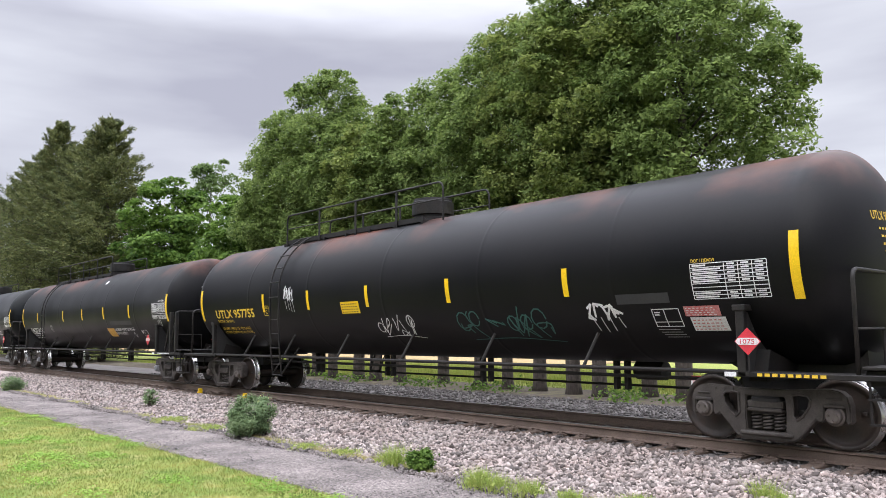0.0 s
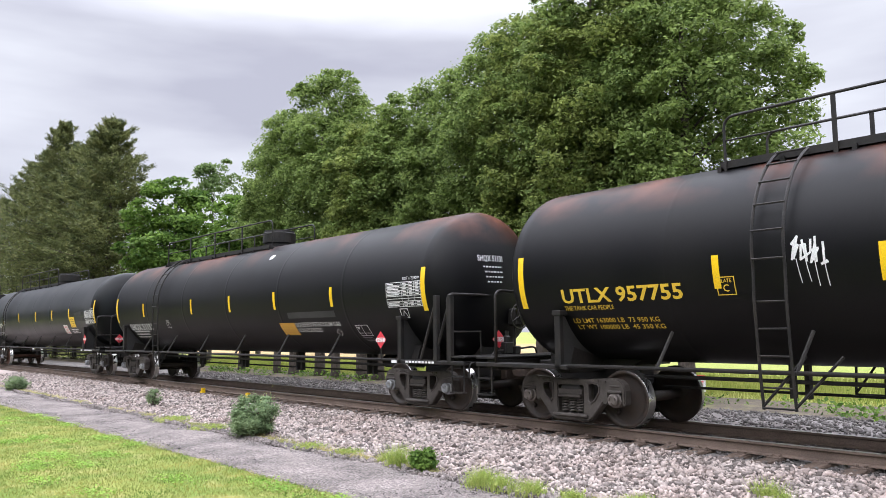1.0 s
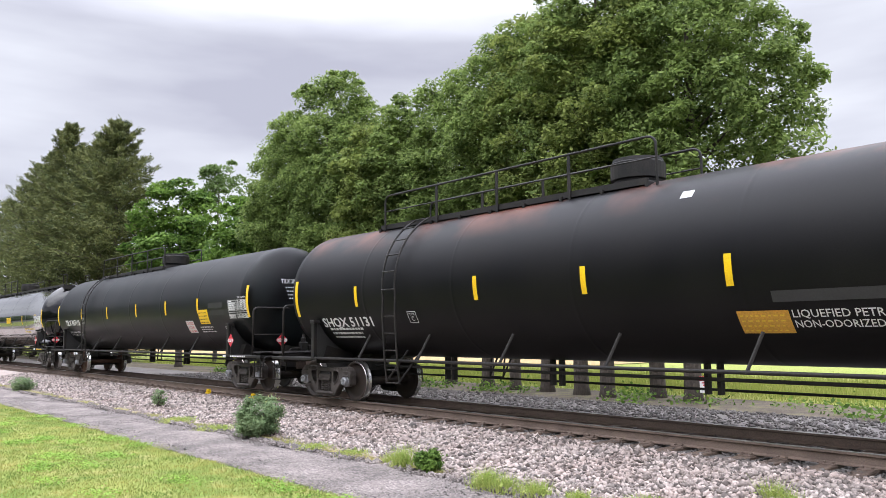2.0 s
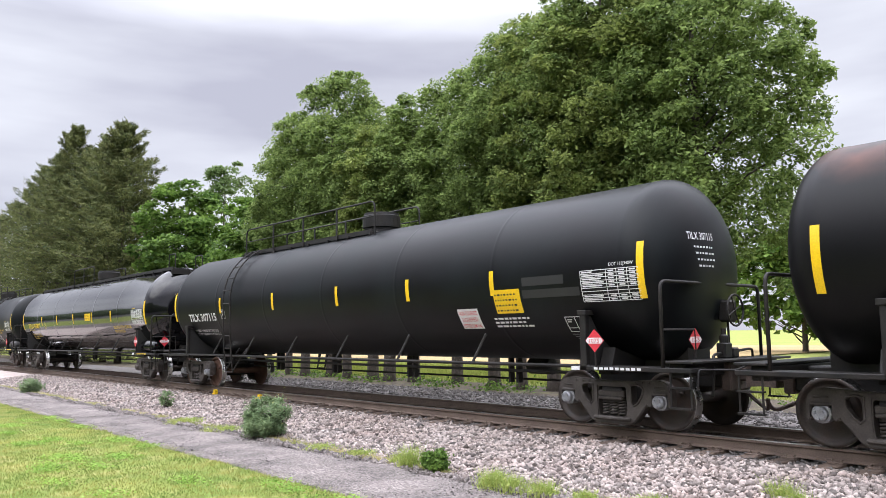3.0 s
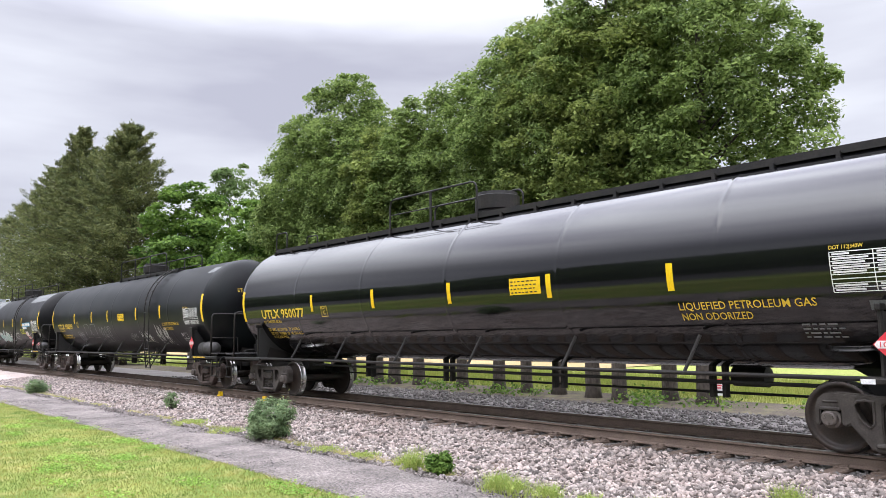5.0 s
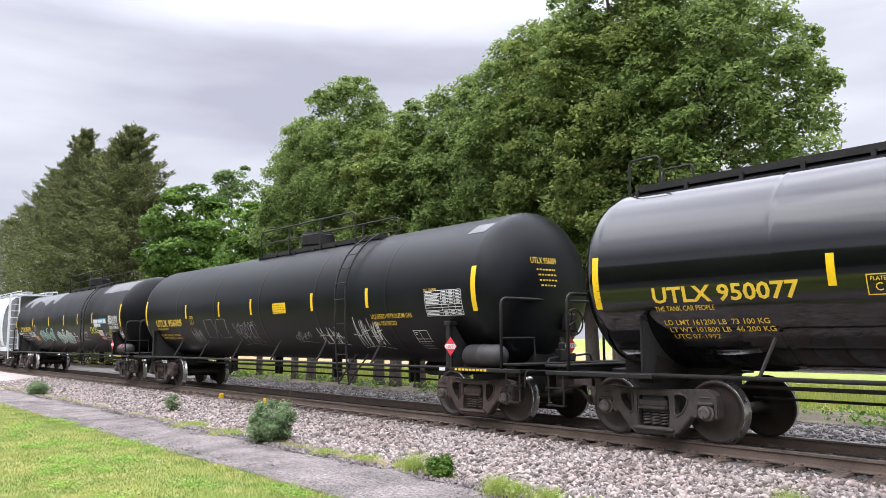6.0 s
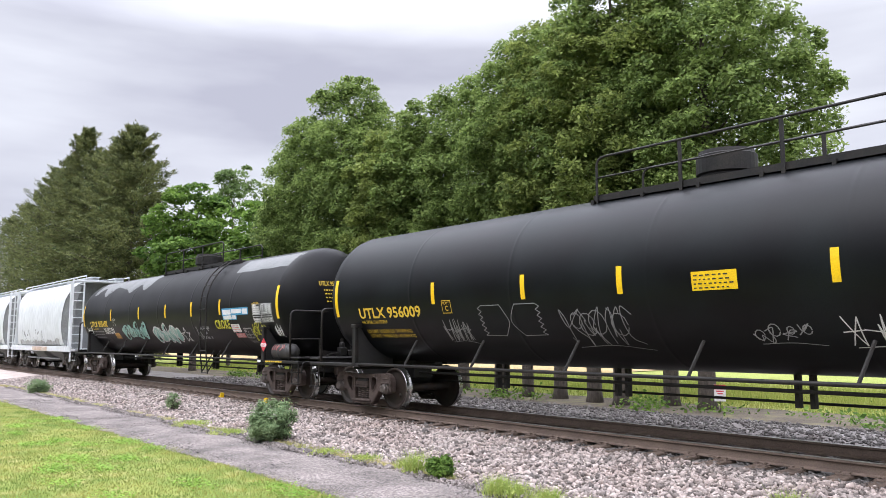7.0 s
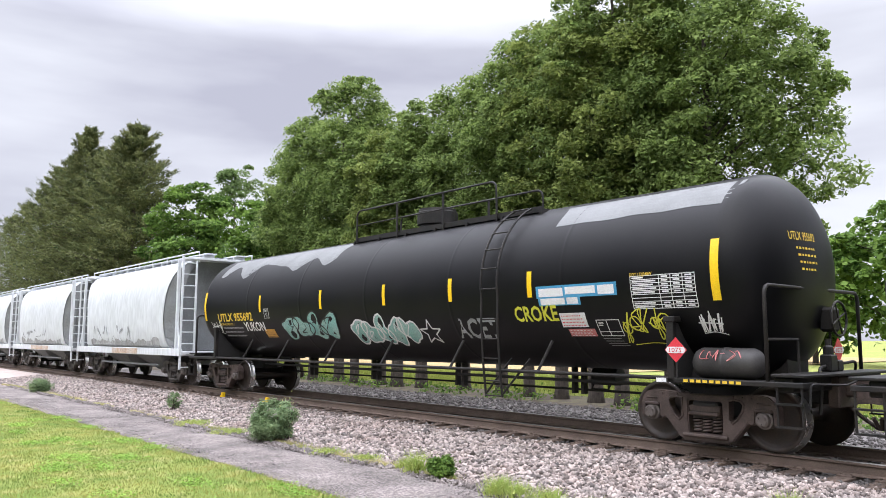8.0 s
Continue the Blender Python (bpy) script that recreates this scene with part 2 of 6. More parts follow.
M["clover"] = leafy("bright_clover", (0.16, 0.30, 0.05), (0.33, 0.47, 0.10), 0.4)
M["verge"] = leafy("dry_verge_growth", (0.26, 0.30, 0.09), (0.58, 0.50, 0.24), 0.4)
M["tall_grass"] = leafy("tall_yellow_green_grass", (0.20, 0.27, 0.05), (0.38, 0.38, 0.12), 0.4)


# ---- mesh helpers ----
def link(name, me, material, parent=None, label="", m=None):
    ob = new(name, me)
    for mt in (material if isinstance(material, (list, tuple)) else [material]):
        if mt.name not in [x.name for x in me.materials]:
            me.materials.append(mt)
    if parent:
        ob.parent = parent
    if m is not None:
        ob.matrix_basis = m
    if label:
        ob["label"] = label
    return ob


def part(name, bm, material, parent=None, label="", smooth=False, m=None):
    me = bpy.data.meshes.new(name)
    bmesh.ops.recalc_face_normals(bm, faces=bm.faces)
    if smooth:
        for f in bm.faces:
            f.smooth = True
    bm.to_mesh(me)
    bm.free()
    return link(name, me, material, parent, label, m)


def soup(name, verts, faces, material, parent=None, label="", smooth=False):
    me = bpy.data.meshes.new(name)
    me.from_pydata(verts, [], faces)
    if smooth:
        me.polygons.foreach_set("use_smooth", [True] * len(me.polygons))
    me.update()
    return link(name, me, material, parent, label)


def quads(name, pts, material, parent=None, label=""):
    """pts: array (n, k, 3), n separate faces of k corners."""
    n, k = pts.shape[:2]
    me = bpy.data.meshes.new(name)
    me.vertices.add(n * k)
    me.vertices.foreach_set("co", pts.astype(np.float32).ravel())
    me.loops.add(n * k)
    me.loops.foreach_set("vertex_index", np.arange(n * k, dtype=np.int32))
    me.polygons.add(n)
    me.polygons.foreach_set("loop_start", np.arange(0, n * k, k, dtype=np.int32))
    me.update(calc_edges=True)
    return link(name, me, material, parent, label)


def box(bm, x0, x1, y0, y1, z0, z1, bevel=0.0, m=None):
    r = bmesh.ops.create_cube(bm, size=1)
    vs = r["verts"]
    for v in vs:
        v.co = Vector(((x0 + x1) / 2 + v.co.x * (x1 - x0), (y0 + y1) / 2 + v.co.y * (y1 - y0), (z0 + z1) / 2 + v.co.z * (z1 - z0)))
        if m is not None:
            v.co = m @ v.co
    if bevel:
        bmesh.ops.bevel(bm, geom=list({e for v in vs for e in v.link_edges}), offset=bevel, segments=1, affect="EDGES")


def tube(bm, points, radius, sides=8, caps=True):
    """A round bar along a line; radius: a number or one for each point."""
    pts = [Vector(p) for p in points]
    rad = radius if isinstance(radius, (list, tuple)) else [radius] * len(pts)
    rings, side = [], None
    for i, p in enumerate(pts):
        a, b = pts[max(0, i - 1)], pts[min(len(pts) - 1, i + 1)]
        d = (b - a).normalized()
        if side is None:
            side = d.orthogonal().normalized()
        side = (side - d * side.dot(d)).normalized()
        up = d.cross(side)
        rings.append([bm.verts.new(p + rad[i] * (math.cos(6.28319 * k / sides) * side + math.sin(6.28319 * k / sides) * up)) for k in range(sides)])
    for r0, r1 in zip(rings, rings[1:]):
        for k in range(sides):
            bm.faces.new((r0[k], r0[(k + 1) % sides], r1[(k + 1) % sides], r1[k]))
    if caps:
        bm.faces.new(rings[0][::-1])
        bm.faces.new(rings[-1])


def bent(points, r=0.12, n=4):
    """A line with its corners rounded."""
    pts = [Vector(p) for p in points]
    out = [pts[0]]
    for a, b, c in zip(pts, pts[1:], pts[2:]):
        u, v = (a - b), (c - b)
        k = min(r, u.length / 2, v.length / 2)
        p, q = b + u.normalized() * k, b + v.normalized() * k
        for i in range(n + 1):
            s = i / n
            out.append((1 - s) ** 2 * p + 2 * s * (1 - s) * b + s * s * q)
    return out + [pts[-1]]


def lathe(bm, profile, axis="y", sides=32, centre=(0, 0, 0), mats=None, close=False):
    """Turn a profile of (along, radius) about an axis."""
    c = Vector(centre)
    rings = []
    for a, r in profile:
        ring = []
        for k in range(sides):
            s, t = r * math.cos(6.28319 * k / sides), r * math.sin(6.28319 * k / sides)
            ring.append(bm.verts.new(c + Vector({"x": (a, s, t), "y": (s, a, t), "z": (s, t, a)}[axis])))
        rings.append(ring)
    for i, (r0, r1) in enumerate(zip(rings, rings[1:])):
        for k in range(sides):
            f = bm.faces.new((r0[k], r0[(k + 1) % sides], r1[(k + 1) % sides], r1[k]))
            if mats:
                f.material_index = mats[i]
    if profile[0][1] > 1e-4:
        bm.faces.new(rings[0][::-1])
    if profile[-1][1] > 1e-4:
        bm.faces.new(rings[-1])


def prism(bm, outline, y0, y1):
    """A plate: an outline in x and z, from y0 to y1."""
    a = [bm.verts.new((x, y0, z)) for x, z in outline]
    b = [bm.verts.new((x, y1, z)) for x, z in outline]
    bm.faces.new(a)
    bm.faces.new(b[::-1])
    for i in range(len(a)):
        j = (i + 1) % len(a)
        bm.faces.new((a[i], b[i], b[j], a[j]))


def thing(name, label, category, group="", m=None):
    ob = tagged(new(name), label, category, group)
    if m is not None:
        ob.matrix_basis = m
    return ob


# ---- ground and track ----
rng = np.random.default_rng(7)


def strip(name, profile, xs, material, label, category, kind="structure", wobble=0.0):
    """A sheet along the track: profile of (y, z), at the stations xs."""
    verts, faces, k = [], [], len(profile)
    for x in xs:
        for y, z in profile:
            w = wobble * noise.noise((x * 0.9, y * 0.9, 3.1))
            verts.append((x, y + (2.5 * w if wobble else 0), z + w * 0.6))
    for i in range(len(xs) - 1):
        for j in range(k - 1):
            a = i * k + j
            faces.append((a, a + k, a + k + 1, a + 1))
    return tagged(soup(name, verts, faces, material, smooth=True), label, category, kind=kind)


def turf(name, base, second, third, scale=0.5):
    m = paint(name, base, 0.95, second=second, amount=1.0, scale=scale, fine=35, bump=0.5, depth=0.03, spec=0.1)
    n, l = m.node_tree.nodes, m.node_tree.links
    b = n["Principled BSDF"]
    src = b.inputs["Base Color"].links[0].from_socket
    tc, t, r, mix = n.new("ShaderNodeTexCoord"), n.new("ShaderNodeTexNoise"), n.new("ShaderNodeMapRange"), n.new("ShaderNodeMixRGB")
    t.inputs["Scale"].default_value, t.inputs["Detail"].default_value = 2.2, 6
    r.inputs[1].default_value, r.inputs[2].default_value = 0.5, 0.75
    l.new(tc.outputs["Object"], t.inputs["Vector"])
    l.new(t.outputs["Fac"], r.inputs[0])
    l.new(r.outputs[0], mix.inputs[0])
    l.new(src, mix.inputs[1])
    mix.inputs[2].default_value = (*third, 1)
    l.new(mix.outputs[0], b.inputs["Base Color"])
    return m


M["lawn_soil"] = turf("mown_lawn", (0.14, 0.20, 0.045), (0.25, 0.265, 0.075), (0.33, 0.29, 0.12))
M["field"] = turf("hay_meadow", (0.23, 0.29, 0.07), (0.31, 0.32, 0.10), (0.29, 0.26, 0.10), 0.12)
# unseen ground behind the camera, added dark to dim the tank reflections
M["unseen_dark_ground"] = paint("dark_ground_tone", (0.055, 0.054, 0.053), 0.9, amount=0.6, scale=0.8, fine=50, bump=0.4)
M["soil"] = turf("gritty_soil_and_tree_shade", (0.15, 0.125, 0.10), (0.10, 0.085, 0.07), (0.20, 0.19, 0.10))

XS = [-3000, -900, -300, -150, -100] + [-80 + 1.0 * i for i in range(96)] + [30, 60, 150, 400, 3000]
ground_profile = [(-3000, -0.02), (-200, -0.02), (-40, -0.01), (-10, 0), (-1, 0), (0, 0), (3, 0), (4.9, 0.005), (5.6, -0.01), (7.0, -0.03), (7.4, -0.01), (10, 0.0),
                  (14.5, 0.0), (16.6, 0.06), (18, 0.13), (20.4, 0.11), (20.6, 0.11), (24, 0.10), (40, 0.05), (120, 0.05), (400, 0.1), (3000, 0.2)]
ground = strip("ground", ground_profile, XS, [M["lawn_soil"], M["soil"], M["field"], M["unseen_dark_ground"]], "green mown lawn running into a pale meadow", "ground")
for i, p in enumerate(ground.data.polygons):
    y = p.center.y
    # soil runs on to y 20.5; its dark colour also holds the trees' shade
    p.material_index = 3 if y < -1 else (0 if y < 5.7 else (1 if y < 20.5 else 2))

near_x = [-300, -150, -100] + [-70 + 0.35 * i for i in range(215)] + [20, 60, 150]
path = strip("pavement", [(5.42, -0.03), (5.47, 0.02), (5.8, 0.035), (6.3, 0.045), (6.8, 0.035), (7.06, 0.02), (7.10, -0.05)], near_x, M["asphalt"],
             "worn grey asphalt footpath with a crumbling edge", "footpath", wobble=0.06)
bed = strip("ballast_bed", [(7.15, -0.02), (7.45, 0.02), (8.4, 0.10), (9.4, 0.20), (9.9, 0.22), (10.4, 0.205), (11.3, 0.195), (12.8, 0.195), (13.4, 0.20), (15.0, 0.18), (16.6, 0.15), (17.4, 0.08)], near_x,
            [M["ballast"], M["ballast_dark"]], "crushed stone ballast under the railway track", "ballast", wobble=0.02)
# the bed is darker from the near tie ends onward
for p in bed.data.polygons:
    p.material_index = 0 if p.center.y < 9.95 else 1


def stones(name, count, x0, x1, height_at, y0, y1, size, material, label, dense=1.0):
    """Loose angular stones, denser towards the camera."""
    base = np.array([(1, 0, 0), (-1, 0, 0), (0, 1, 0), (0, -1, 0), (0, 0, 1), (0, 0, -1)], float)
    fac = [(0, 2, 4), (2, 1, 4), (1, 3, 4), (3, 0, 4), (2, 0, 5), (1, 2, 5), (3, 1, 5), (0, 3, 5)]
    u = rng.random(count)
    x = x1 - (x1 - x0) * u ** dense
    y = y0 + (y1 - y0) * rng.random(count)
    s = size * (0.5 + rng.random(count) ** 2 * 1.3)
    sh = base[None] * (0.65 + 0.6 * rng.random((count, 6, 1))) + rng.normal(0, 0.16, (count, 6, 3))
    sh *= np.stack([np.ones(count), 0.6 + 0.5 * rng.random(count), 0.45 + 0.35 * rng.random(count)], 1)[:, None]
    a, b = rng.random(count) * 6.28, rng.normal(0, 0.5, count)
    ca, sa, cb, sb = np.cos(a), np.sin(a), np.cos(b), np.sin(b)
    px, pz = sh[..., 0] * cb[:, None] - sh[..., 2] * sb[:, None], sh[..., 0] * sb[:, None] + sh[..., 2] * cb[:, None]
    qx, qy = px * ca[:, None] - sh[..., 1] * sa[:, None], px * sa[:, None] + sh[..., 1] * ca[:, None]
    v = np.stack([qx, qy, pz], 2) * s[:, None, None]
    v += np.stack([x, y, height_at(y) + 0.25 * s], 1)[:, None]
    tri = v[:, np.array(fac).ravel()].reshape(-1, 3, 3)
    me = bpy.data.meshes.new(name)
    me.vertices.add(count * 6)
    me.vertices.foreach_set("co", v.astype(np.float32).ravel())
    idx = (np.arange(count)[:, None, None] * 6 + np.array(fac)[None]).astype(np.int32)
    me.loops.add(count * 24)
    me.loops.foreach_set("vertex_index", idx.ravel())
    me.polygons.add(count * 8)
    me.polygons.foreach_set("loop_start", np.arange(0, count * 24, 3, dtype=np.int32))
    me.update(calc_edges=True)
    return tagged(link(name, me, material), label, "gravel", kind="stuff")


def bed_height(y):
    return np.interp(y, [7.15, 7.45, 8.4, 9.4, 9.9, 10.4, 12.8, 13.4, 15.0, 16.6, 17.4], [0, 0.02, 0.10, 0.20, 0.22, 0.205, 0.195, 0.20, 0.18, 0.15, 0.08])


stones("ballast_stones", 48000, -42, -2, bed_height, 7.25, 10.05, 0.036, M["ballast"], "pale grey and pinkish crushed stones beside the rail", 1.5)
stones("sooty_stones", 14000, -36, 0, bed_height, 12.2, 17.0, 0.042, M["ballast_dark"], "dark crushed stones beyond the track", 1.3)
stones("crib_stones", 7000, -36, 0, bed_height, 9.95, 12.5, 0.034, M["ballast_dark"], "dark stones between the ties", 1.3)

track = thing("railway_track", "single railway track with brown steel rails on timber ties", "railway track")
track["kind"] = "structure"
RAIL_PROFILE = [(-0.07, -0.175), (0.07, -0.175), (0.07, -0.163), (0.012, -0.145), (0.009, -0.05), (0.036, -0.036), (0.037, -0.006), (0.028, 0.0), (-0.028, 0.0), (-0.037, -0.006), (-0.036, -0.036), (-0.009, -0.05), (-0.012, -0.145), (-0.07, -0.163)]
for side in (-1, 1):
    bm = bmesh.new()
    ends = [[bm.verts.new((x, TRACK_Y + side * 0.755 + y, RAIL_TOP + z)) for y, z in RAIL_PROFILE] for x in (-600, 150)]
    for k in range(len(RAIL_PROFILE)):
        j = (k + 1) % len(RAIL_PROFILE)
        f = bm.faces.new((ends[0][k], ends[0][j], ends[1][j], ends[1][k]))
        f.material_index = 1 if k in (6, 7, 8) else 0
    part("rail", bm, [M["rail"], M["rail_head"]], track)
bm = bmesh.new()
box(bm, -0.115, 0.115, -1.4, 1.4, -0.17, 0.0, 0.012)
tie_ob = part("tie", bm, M["tie"], track)
tie_mesh = tie_ob.data
tie_ob.matrix_basis = pose(-0.2, TRACK_Y, RAIL_TOP - 0.178)
bm = bmesh.new()
box(bm, -0.10, 0.10, -0.18, 0.18, -0.002, 0.016, 0.004)
for sx in (-0.06, 0.06):
    for sy in (-0.095, 0.095):
        box(bm, sx - 0.012, sx + 0.012, sy - 0.03, sy + 0.03, 0.016, 0.04, 0.004)
plate_ob = part("tie_plate", bm, M["rail"], tie_ob, m=pose(0, -0.755, 0))
plate_mesh = plate_ob.data
for i in range(1, 150):
    t = new("tie", tie_mesh)
    t.parent = track
    t.matrix_basis = pose(-0.2 - 0.535 * i + random.uniform(-0.03, 0.03), TRACK_Y + random.uniform(-0.05, 0.05), RAIL_TOP - 0.178 - random.uniform(0, 0.012), 0, 0, random.uniform(-1.2, 1.2))
    if i < 75:
        p = new("tie_plate", plate_mesh)
        p.parent = t
        p.matrix_basis = pose(0, -0.755, 0)


# ---- trees and plants ----
def leaf_cards(centres, size, out=None, flat=0.6, narrow=0.5, along=None):
    """Pointed leaves at the given centres, turned at random."""
    n = len(centres)
    d = rng.normal(0, 1, (n, 3))
    if along is not None:
        d = along + 0.45 * d
    d /= np.linalg.norm(d, axis=1, keepdims=True)
    nn = rng.normal(0, 1, (n, 3)) * flat
    nn[:, 2] += 0.8
    if out is not None:
        nn += out * 0.7
    nn /= np.linalg.norm(nn, axis=1, keepdims=True)
    d -= nn * (d * nn).sum(1, keepdims=True)
    d /= np.linalg.norm(d, axis=1, keepdims=True) + 1e-9
    w = np.cross(nn, d)
    s = (size * (0.6 + 0.8 * rng.random(n)))[:, None]
    return np.stack([centres - d * s * 0.5, centres + w * s * narrow * 0.5 - nn * s * 0.06, centres + d * s * 0.5, centres - w * s * narrow * 0.5 - nn * s * 0.06], 1)


def crown_points(count, centre, rx, ry, rz, clumps, spread, low=-0.75):
    """Clumps on and in an uneven ellipsoid, each a cloud of leaves."""
    c = rng.normal(0, 1, (clumps, 3))
    c /= np.linalg.norm(c, axis=1, keepdims=True)
    c[:, 2] = np.maximum(c[:, 2], low)
    c *= (0.45 + 0.55 * rng.random((clumps, 1)) ** 0.6) * rng.uniform(0.85, 1.12, (clumps, 1))
    c *= (rx, ry, rz)
    k = rng.integers(0, clumps, count)
    off = rng.normal(0, 1, (count, 3)) * spread * (0.7, 0.7, 0.5)
    pts = np.array(centre) + c[k] + off
    o = c[k] / (rx, ry, rz)
    return pts, o, np.array(centre) + c


def boughs(count, centre, rx, ry, rz, clumps, size, flat=0.75, egg=0.25, fill=0.5):
    """Leaf shells round bough ends that cover an egg-shaped crown, with gaps between them."""
    c = rng.normal(0, 1, (clumps, 3))
    c /= np.linalg.norm(c, axis=1, keepdims=True)
    deep = np.where(rng.random(clumps) < 0.62, rng.uniform(0.84, 1.0, clumps), rng.uniform(fill, 0.84, clumps))
    bumpy = np.array([1 + 0.20 * noise.noise((v[0] * 2.3 + centre[0], v[1] * 2.3, v[2] * 2.3 + rx)) for v in c])
    wide = 1 - egg * np.clip(c[:, 2], -1, 1)
    r = size * rng.uniform(0.6, 1.25, clumps)
    ends = c * np.stack([rx * wide, ry * wide, np.full(clumps, rz)], 1) * (deep * bumpy)[:, None]
    ends *= 1 - (r / np.maximum(np.linalg.norm(ends, axis=1), 0.3) * 0.7).clip(0, 0.6)[:, None]
    k = rng.integers(0, clumps, count)
    d = rng.normal(0, 1, (count, 3))
    d += c[k] * 0.55
    d[:, 2] += 0.45
    d /= np.linalg.norm(d, axis=1, keepdims=True)
    # twigs: leaves gather round a few directions of each bough
    twig = rng.normal(0, 1, (clumps, 9, 3)) + c[:, None] * 0.6 + (0, 0, 0.4)
    twig /= np.linalg.norm(twig, axis=2, keepdims=True)
    t = twig[k, rng.integers(0, 9, count)]
    m = rng.random(count) < 0.65
    d[m] = t[m] + rng.normal(0, 0.26, (m.sum(), 3))
    d /= np.linalg.norm(d, axis=1, keepdims=True)
    reach = r[k] * (1.0 - 0.45 * rng.random(count) ** 1.6) * rng.uniform(0.85, 1.15, count)
    pts = np.array(centre) + ends[k] + d * reach[:, None] * (1.05, 1.05, flat)
    return pts, d * 0.45 + c[k] * 0.25, np.array(centre) + ends


def broadleaf(name, x, y, z, height, rx, ry, base, trunk_r, leaves, size, material, label, category="tree", clumps=70, bough=0.7, lean=0.0, narrow=0.5, limbs=16, group="", flat=0.75, egg=0.25, fill=0.5):
    tree = thing(name, label, category, group, pose(x, y, z))
    cz, rz = (height + base) / 2, (height - base) / 2
    pts, o, cl = boughs(leaves, (lean, 0, cz), rx, ry, rz, clumps, bough, flat, egg, fill)
    bm = bmesh.new()
    top = Vector((lean * 0.8, 0, height * 0.86))
    stem = [Vector((0, 0, -0.15)), Vector((0, 0, 0.25)), Vector((lean * 0.1, random.uniform(-0.1, 0.1), height * 0.25)), Vector((lean * 0.5, random.uniform(-0.2, 0.2), height * 0.55)), top]
    tube(bm, stem, [trunk_r * 1.5, trunk_r * 1.1, trunk_r * 0.85, trunk_r * 0.5, trunk_r * 0.1], 10)
    part("trunk", bm, M["bark"], tree, smooth=True)
    bm = bmesh.new()
    for i in range(limbs):
        tip = Vector(cl[int(rng.integers(0, len(cl)))])
        h = min(max(base * 0.7, tip.z - 1.5 - random.random()), height * 0.75)
        root = Vector((lean * h / height, 0, h))
        mid = root.lerp(tip, 0.5) + Vector((0, 0, 0.25))
        r = trunk_r * 0.3 * (1.1 - h / height)
        tube(bm, [root, mid, tip], [r, r * 0.6, r * 0.15], 5)
    part("branchwork", bm, M["bark"], tree, smooth=True)["kind"] = "stuff"
    quads("crown", leaf_cards(pts, size, o, narrow=narrow), material, tree)
    return tree


def row_height(x):
    return float(np.interp(x, [-35, -33.6, -32, -29.5, -27.8, -26.2, -25.2, -23.7, -22.8, -21.6, -19.6, -17.8, -16.6, -15.4, -13.5, -11.3], [11.8, 12.8, 13.8, 14.2, 13.9, 12.1, 11.5, 12.0, 11.5, 12.3, 12.8, 13.2, 13.3, 14.1, 14.8, 14.4]))


ROW = [(-11.5, 19.0, 3.7), (-12.8, 19.3, 2.5), (-13.8, 18.3, 2.3), (-14.9, 18.5, 2.2), (-16.5, 18.8, 2.1), (-17.8, 18.7, 2.0), (-19.8, 19.4, 2.1), (-21.75, 19.4, 1.9),
       (-23.7, 18.9, 1.5), (-24.9, 18.6, 1.6), (-26.3, 18.8, 1.6), (-27.9, 18.6, 1.9), (-29.6, 18.9, 2.1), (-31.5, 18.7, 2.1), (-33.2, 18.8, 2.0)]
for i, (x, y, r) in enumerate(ROW):
    h = row_height(x) * random.uniform(0.96, 1.0)
    brown = i in (2, 4, 9)
    near = i < 8
    broadleaf("oak_tree", x, y, 0.1, h, r, 2.3, 2.3, random.uniform(0.17, 0.24), 80000 if i == 0 else (42000 if near else 34000), 0.14 if near else 0.155, M["leaf_brown" if brown else "leaf"],
              "tall bronzed green broadleaf tree in a dense row" if brown else "tall dark green broadleaf tree in a dense row", clumps=330 if i == 0 else (190 if near else 160), bough=0.6, lean=0.3 if i == 0 else 0.0, group="trees in the row", egg=0.32 if i == 0 else 0.18)


